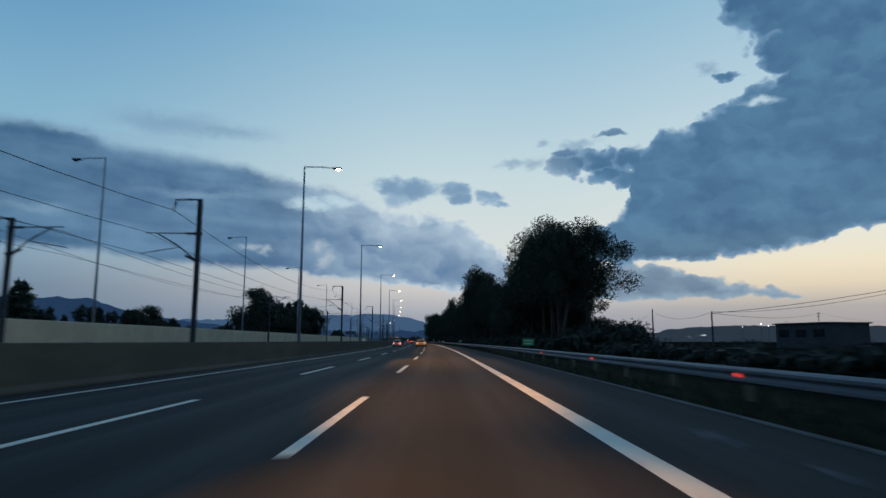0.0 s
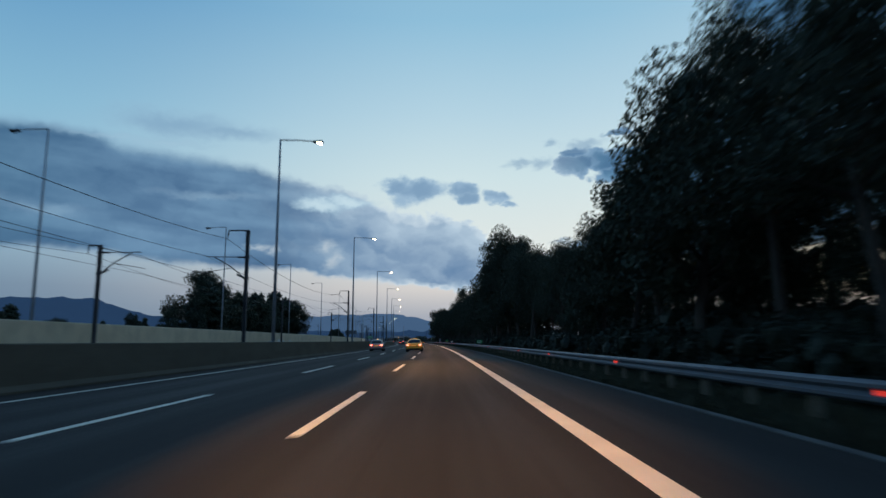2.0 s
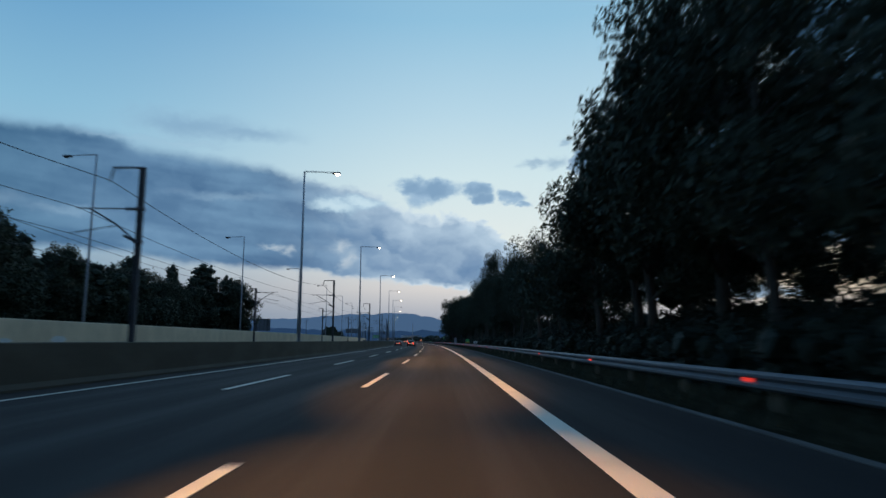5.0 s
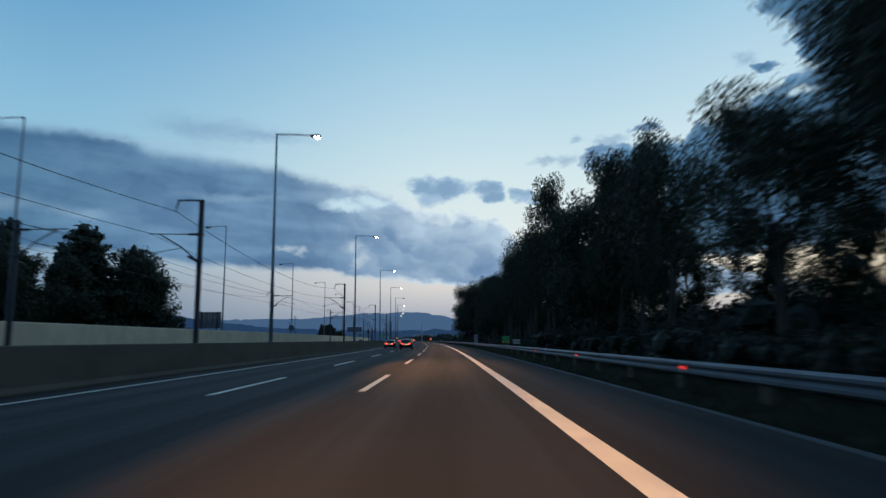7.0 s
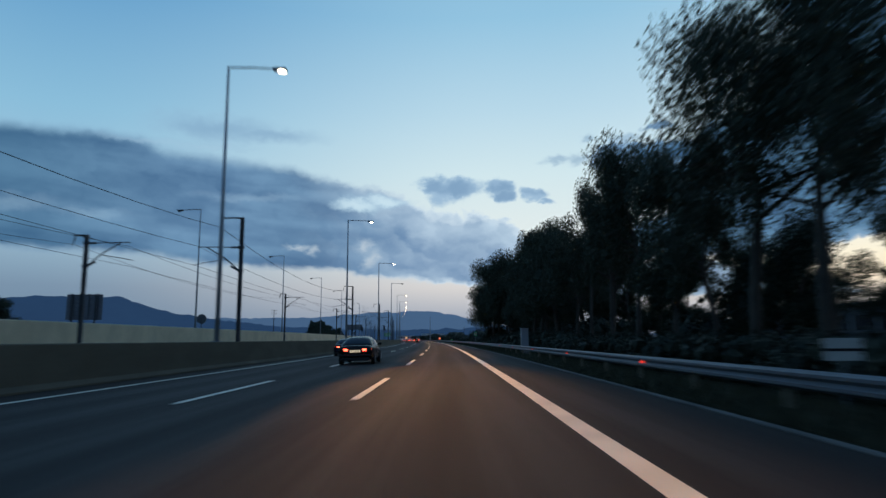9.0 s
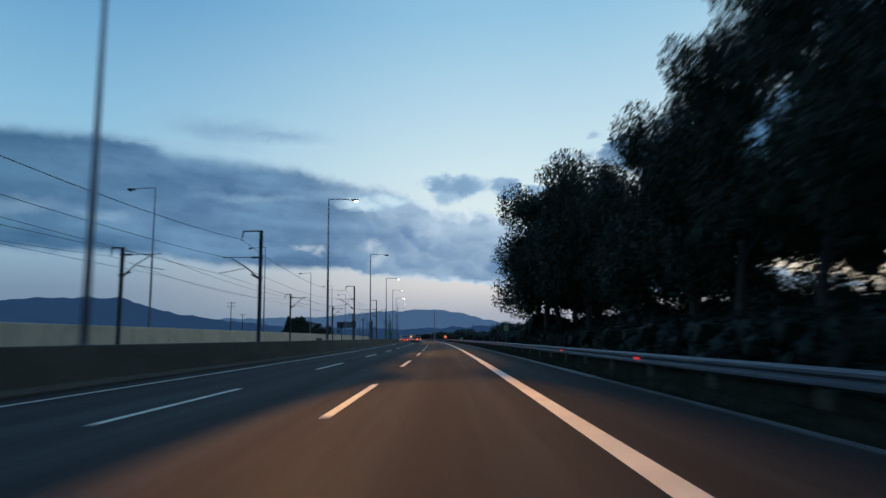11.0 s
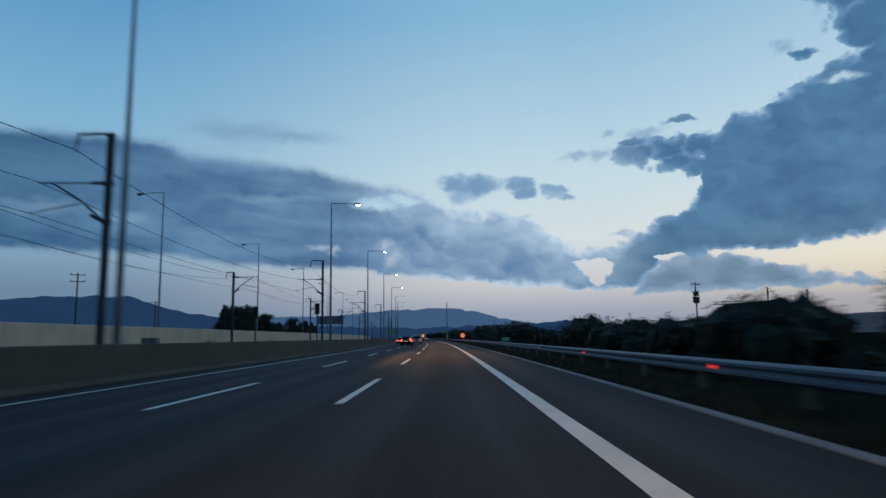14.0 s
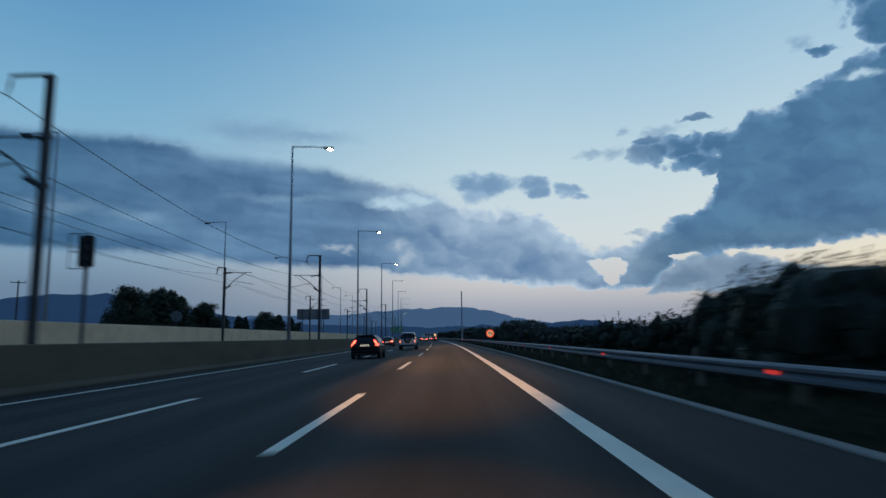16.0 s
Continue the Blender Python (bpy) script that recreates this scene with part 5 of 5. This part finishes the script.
for nm, mat, q in (("white_field", SIGN_WHITE, (-0.2, 0.2, 1.92, 2.42)), ("orange_mark", ORANGE_SIGN, (-0.1, 0.1, 2.02, 2.30))):
    bm = bmesh.new()
    box(bm, (q[0], -0.006 if nm == "white_field" else -0.012, q[2]), (q[1], 0.002, q[3]), 0.003)
    part(nm, bm, mat, fuel)
bm = bmesh.new()
tube(bm, [(0.02, 0.05, 2.6), (0.02, 0.05, 2.92), (0.3, 0.05, 2.90)], 0.025, 6)
part("bracket", bm, TRIM, fuel)


def text_part(words, size, m, mat, parent):
    curve = bpy.data.curves.new("figures", "FONT")
    curve.body, curve.size, curve.align_x, curve.align_y, curve.extrude = words, size, "CENTER", "CENTER", 0.004
    tmp = bpy.data.objects.new("figures", curve)
    scene.collection.objects.link(tmp)
    me = bpy.data.meshes.new_from_object(tmp.evaluated_get(bpy.context.evaluated_depsgraph_get()))
    bpy.data.objects.remove(tmp)
    bpy.data.curves.remove(curve)
    me.transform(m)
    me.materials.clear()
    me.materials.append(mat)
    ob = new("figures", me)
    ob.parent = parent
    return ob


limit = new("speed_sign")
bm = bmesh.new()
tube(bm, [(0, -0.02, 1.55), (0, 0.02, 1.55)], 0.52, 32)
disc = part("disc", bm, SIGN_RED, limit, "red glowing ring")
bm = bmesh.new()
tube(bm, [(0, -0.026, 1.55), (0, 0.0, 1.55)], 0.39, 32)
part("sign_field", bm, SIGN_LIT, disc)
text_part("120", 0.42, Matrix.Translation((0, -0.03, 1.55)) @ pose(0, 0, 0, 90, 0, 0), TRIM, disc)
bm = bmesh.new()
tube(bm, [(0, 0.06, -0.5), (0, 0.06, 1.6)], 0.035, 8)
part("post", bm, GALV, limit)
limit.matrix_basis = at(535.7, 7.9, 0.05)
tagged(limit, "round red-ringed speed limit sign reading 120", "road sign")

cabinet = new("cabinet")
bm = bmesh.new()
box(bm, (-0.28, -0.25, -0.4), (0.28, 0.25, 1.95), 0.02)
part("cabinet_body", bm, BOX_GREY, cabinet)
bm = bmesh.new()
box(bm, (-0.25, -0.265, 0.15), (0.25, -0.245, 1.85), 0.006)
part("cabinet_door", bm, BOX_GREY, cabinet)
bm = bmesh.new()
box(bm, (-0.31, -0.3, 1.95), (0.31, 0.3, 2.0), 0.01)
part("cabinet_roof", bm, BOX_GREY, cabinet)
cabinet.matrix_basis = at(297.0, 8.15, 0.05)
tagged(cabinet, "tall grey metal roadside cabinet behind the guard rail", "cabinet")


trackside = new("cabinet")
bm = bmesh.new()
box(bm, (-0.65, -0.4, 0.1), (0.65, 0.4, 1.55), 0.03)
part("cabinet_body", bm, SIGN_BACK, trackside)
bm = bmesh.new()
box(bm, (-0.70, -0.45, 1.55), (0.70, 0.45, 1.62), 0.01)
part("cabinet_roof", bm, SIGN_BACK, trackside)
bm = bmesh.new()
box(bm, (-0.75, -0.5, -0.2), (0.75, 0.5, 0.1), 0.02)
part("plinth", bm, KERB, trackside)
trackside.matrix_basis = at(449.0, -24.2, -0.1)
tagged(trackside, "squat dark grey trackside cabinet before the pale wall", "cabinet")

for s in (328.8, 524.5):
    base = new("round_sign")
    bm = bmesh.new()
    tube(bm, [(0, 0, 4.1), (0, 0.03, 4.1)], 0.62, 24)
    part("disc", bm, SIGN_BACK, base)
    bm = bmesh.new()
    tube(bm, [(0, -0.05, -0.4), (0, -0.05, 4.2)], 0.05, 8)
    part("post", bm, MAST, base)
    base.matrix_basis = at(s, -29.0, -0.2)
    tagged(base, "round grey road sign seen from behind the pale wall", "road sign", "round signs beyond the wall")


def rail_signal(s, d, z):
    base = new("railway_signal")
    bm = bmesh.new()
    tube(bm, [(0, 0, -0.2), (0, 0, z + 0.4)], 0.09, 8)
    part("post", bm, MAST, base)
    bm = bmesh.new()
    box(bm, (-0.32, -0.04, z - 0.75), (0.32, 0.04, z + 0.75), 0.12)
    head = part("backboard", bm, BLACK_PLASTIC, base)
    for k in range(3):
        bm = bmesh.new()
        tube(bm, [(0, -0.03, z - 0.45 + 0.45 * k), (0, -0.22, z - 0.45 + 0.45 * k)], [0.13, 0.12], 12)
        part("lens_hood", bm, BLACK_PLASTIC, head)
    bm = bmesh.new()
    for x in (-0.9, -0.45):
        tube(bm, [(x, 0.1, z - 0.8), (x, 0.1, z + 0.85)], 0.025, 6)
    for q in (-0.8, 0.0, 0.85):
        tube(bm, [(-0.92, 0.1, z + q), (0.1, 0.1, z + q)], 0.025, 6)
    part("ladder_cage", bm, MAST, base)
    base.matrix_basis = at(s, d, -0.1)
    tagged(base, "black railway signal on a post beside the tracks", "railway signal", "signals by the railway")


rail_signal(479.6, -14.9, 5.45)
rail_signal(477.0, -22.6, 5.0)


def sign_back(s, d, w, h, z, label):
    """A large road sign seen from behind: ribbed boards on two posts."""
    base = new("large_road_sign")
    rows = max(2, round(h / 0.6))
    for k in range(rows):
        bm = bmesh.new()
        box(bm, (-w / 2, 0.0, z + h * k / rows), (w / 2, 0.04, z + h * (k + 1) / rows - 0.02), 0.005)
        part("board", bm, SIGN_BACK, base)
    for k in range(4):
        bm = bmesh.new()
        x = -w / 2 + w * (k + 0.5) / 4
        box(bm, (x - 0.06, -0.1, z - 0.1), (x + 0.06, 0.0, z + h + 0.1))
        part("rib", bm, MAST, base)
    for x in (-w * 0.32, w * 0.32):
        bm = bmesh.new()
        tube(bm, [(x, -0.2, -0.5), (x, -0.2, z + h)], 0.13, 8)
        part("post", bm, MAST, base)
    base.matrix_basis = at(s, d, 0.0)
    tagged(base, label, "road sign", "large signs of the other carriageway")


sign_back(340, -50.0, 5.2, 3.7, 4.2, "large grey road sign seen from behind, beyond the wall")
sign_back(662, -37.5, 10.5, 3.4, 7.3, "large grey gantry sign seen from behind, beyond the wall")

gantry = new("sign_gantry")
for x in (-9.0, 7.5):
    bm = bmesh.new()
    tube(bm, [(x, 0, -0.5), (x, 0, 8.6)], 0.2, 8)
    part("column", bm, LAMP_STEEL, gantry)
bm = bmesh.new()
for z in (7.4, 8.4):
    tube(bm, [(-9, 0, z), (7.5, 0, z)], 0.1, 6)
part("cross_beam", bm, LAMP_STEEL, gantry)
for x0, x1 in ((-8.2, -2.2), (-1.6, 4.2)):
    bm = bmesh.new()
    box(bm, (x0, -0.2, 6.0), (x1, -0.1, 9.0), 0.02)
    board = part("sign_board", bm, GREEN, gantry)
    for k in range(3):
        bm = bmesh.new()
        box(bm, (x0 + 0.6, -0.21, 6.5 + k * 0.85), (x1 - 0.8 - 0.6 * (k % 2), -0.19, 6.85 + k * 0.85))
        part("sign_bar", bm, SIGN_WHITE, board)
gantry.matrix_basis = at(800, -11.2, -2.2) @ Matrix.Diagonal((0.5, 0.75, 1, 1))
tagged(gantry, "green overhead sign gantry across the far carriageway", "sign gantry")


# ---- fields on the right: poles, cranes, sheds ----
POLE_WOOD = material("pole_wood", (0.045, 0.04, 0.035), 0.9)


def power_pole(s, d, h, arms):
    base = new("power_pole")
    bm = bmesh.new()
    tube(bm, [(0, 0, -1), (0, 0, h)], [0.16, 0.1], 8)
    part("pole", bm, POLE_WOOD, base)
    for k in range(arms):
        bm = bmesh.new()
        z = h - 0.4 - k * 1.1
        box(bm, (-1.1, -0.06, z - 0.06), (1.1, 0.06, z + 0.06))
        arm = part("crossarm", bm, POLE_WOOD, base)
        for x in (-1.0, 0.0, 1.0):
            bm = bmesh.new()
            tube(bm, [(x, 0, z + 0.05), (x, 0, z + 0.18), (x, 0, z + 0.32)], [0.03, 0.07, 0.04], 6)
            part("insulator", bm, POLE_WOOD, arm)
    base.matrix_basis = at(s, d, -0.45, 30)
    return tagged(base, "dark wooden power pole with crossarms in the fields", "power pole", "power poles in the fields")


for s, d, h, arms in ((91.6, 41.0, 5.9, 0), (124.8, 44.3, 7.8, 0), (223, 141.6, 12.0, 2), (307.7, 38.0, 7.0, 1), (168, 96, 7.0, 0), (497.7, 45.1, 10.3, 1), (590, 92, 10.0, 3), (772, 100, 13.8, 2), (664, 90, 11.0, 2), (840, 60, 13.0, 2), (498.5, -58, 13.2, 2), (330, -62, 10.5, 2), (560, -70, 12.0, 1)):
    power_pole(s, d, h, arms)
bm = bmesh.new()
box(bm, (-0.5, -0.3, 6.3), (0.5, 0.3, 7.4), 0.05)
box(bm, (-0.35, -0.35, 7.5), (0.35, 0.35, 8.3), 0.05)
trans = part("transformer", bm, POLE_WOOD)
trans.matrix_basis = at(497.7, 45.1, 0, 30)
tagged(trans, "dark transformer box hung on a power pole", "transformer")


def field_wire(places, r):
    line = tagged(new("overhead_wire"), "thin sagging overhead wire between power poles", "wire", "field wires")
    for (s0, d0, z0), (s1, d1, z1) in zip(places, places[1:]):
        bm = bmesh.new()
        p, q = plan(s0, d0, z0), plan(s1, d1, z1)
        tube(bm, [p.lerp(q, i / 12) - Vector((0, 0, 1.2 * 4 * (i / 12) * (1 - i / 12))) for i in range(13)], r, 4, False)
        part("span", bm, WIRE, line)


field_wire(((50, 48, 7.6), (91.6, 41.0, 5.4), (124.8, 44.3, 6.9), (168, 52, 7.0)), 0.02)
field_wire(((40, 60, 11.0), (91.6, 41.0, 5.2), (223, 141.6, 11.4), (330, 260, 12.0)), 0.03)


def crane(s, d, h, jib, turn):
    base = new("tower_crane")
    bm = bmesh.new()
    for x in (-0.7, 0.7):
        for y in (-0.7, 0.7):
            tube(bm, [(x, y, -1), (x, y, h)], 0.12, 4)
    for k in range(int(h / 1.4)):
        z = k * 1.4
        for p, q in (((-0.7, -0.7), (0.7, -0.7)), ((0.7, -0.7), (0.7, 0.7)), ((0.7, 0.7), (-0.7, 0.7)), ((-0.7, 0.7), (-0.7, -0.7))):
            tube(bm, [(*p, z), (*q, z + 1.4)], 0.06, 4, False)
    part("mast", bm, MAST, base)
    bm = bmesh.new()
    for x in (-0.5, 0.5):
        tube(bm, [(x, -jib * 0.35, h - 1.2), (x, jib, h - 0.8)], 0.1, 4)
    tube(bm, [(0, -jib * 0.3, h - 0.2), (0, jib, h)], 0.1, 4)
    for k in range(int(jib)):
        tube(bm, [(0.5, k, h - 1.0), (0, k + 0.5, h - 0.1), (-0.5, k + 1, h - 1.0)], 0.05, 4, False)
    part("jib", bm, MAST, base)
    bm = bmesh.new()
    tube(bm, [(0, 0, h - 1), (0, 0, h + 4)], 0.2, 4)
    tube(bm, [(0, 0, h + 4), (0, jib * 0.7, h)], 0.05, 4)
    tube(bm, [(0, 0, h + 4), (0, -jib * 0.3, h - 0.2)], 0.05, 4)
    part("tower_head", bm, MAST, base)
    bm = bmesh.new()
    box(bm, (-0.8, -jib * 0.34, h - 2.6), (0.8, -jib * 0.24, h - 1.0), 0.05)
    part("counterweight", bm, MAST, base)
    base.matrix_basis = at(s, d, -0.5, turn)
    tagged(base, "dark tower crane standing far in the fields", "crane", "tower cranes")


crane(577, 101, 11.2, 15, 70)
crane(577, 113, 10.4, 13, 85)

SHED = material("grey_shed_render", (0.075, 0.075, 0.08), 0.9, 0, (0.05, 0.05, 0.055), 0.3, 4.0)
SHED_WHITE = material("white_factory_cladding", (0.55, 0.56, 0.58), 0.7, 0, (0.42, 0.43, 0.46), 0.2, 3.0)
SHED_GREY = material("pale_house_render", (0.24, 0.25, 0.26), 0.9, 0, (0.18, 0.18, 0.19), 0.3, 4.0)
WINDOW_LIT = material("lit_window", (0.6, 0.4, 0.2), 0.4, emit=(1.0, 0.55, 0.2), strength=1.2)
WINDOW_DARK = material("dark_window", (0.015, 0.018, 0.022), 0.2)


def shed(s, d, w, depth, h, turn, mat, label, windows, lit):
    base = new("building")
    bm = bmesh.new()
    box(bm, (-w / 2, 0, -1), (w / 2, depth, h), 0.03)
    part("wall", bm, mat, base)
    bm = bmesh.new()
    box(bm, (-w / 2 - 0.5, -0.5, h), (w / 2 + 0.5, depth + 0.5, h + 0.3), 0.03)
    part("roof", bm, mat, base)
    for k in range(windows):
        x = -w / 2 + w * (k + 0.5) / windows
        bm = bmesh.new()
        box(bm, (x - w / windows * 0.3, -0.06, h * 0.45), (x + w / windows * 0.3, 0.02, h * 0.78))
        win = part("window", bm, WINDOW_LIT if k in lit else WINDOW_DARK, base)
        bm = bmesh.new()
        box(bm, (x - w / windows * 0.34, -0.1, h * 0.41), (x + w / windows * 0.34, 0.0, h * 0.45))
        part("sill", bm, mat, win)
    base.matrix_basis = at(s, d, -0.4, turn)
    tagged(base, label, "building")


shed(610, 112, 10.5, 10, 5.0, -20, SHED_GREY, "low pale building with lit windows in the fields", 7, (1, 5))
shed(156, 92.4, 16.5, 12, 5.9, -78, SHED, "low dark farm building with a flat roof in the fields", 3, ())
shed(324, 50, 42, 12, 5.4, -90, SHED, "long low dark flat-roofed building behind the trees", 9, ())
shed(1233, 104, 30, 20, 10.0, 10, SHED_WHITE, "white flat-roofed factory building far ahead", 9, (2, 5))
shed(1306, 185, 40, 20, 7.0, 10, SHED_WHITE, "white flat-roofed factory building far ahead", 7, (1,))
shed(1260, 64, 26, 20, 7.0, 0, SHED_WHITE, "pale industrial hall far ahead", 7, (3,))

column = new("tall_mast")
bm = bmesh.new()
tube(bm, [(0, 0, -1), (0, 0, 15)], [0.28, 0.14], 10)
part("pole", bm, LAMP_STEEL, column)
column.matrix_basis = at(641, 9.5, -0.3)
tagged(column, "tall slim grey mast beside the road", "mast")

# small far lamps of a town across the fields
FAR_LAMP = material("far_lamp_glow", (0.8, 0.8, 0.75), 0.4, emit=(1.0, 0.92, 0.8), strength=14.0)
rng = random.Random(9)
for k in range(34):
    s, d = rng.uniform(160, 1100), 0
    d = rng.uniform(0.35, 0.8) * (s * 0.5) + 70
    base = new("yard_lamp")
    h = rng.uniform(3.5, 9.0)
    bm = bmesh.new()
    tube(bm, [(0, 0, -0.5), (0, 0, h)], 0.06, 5)
    part("post", bm, MAST, base)
    bm = bmesh.new()
    box(bm, (-0.15, -0.15, h), (0.15, 0.15, h + 0.16), 0.04)
    part("lamp_glass", bm, FAR_LAMP, base)
    base.matrix_basis = at(s, d, -0.45)
    tagged(base, "small lit yard lamp far across the fields", "lamp", "far yard lamps")
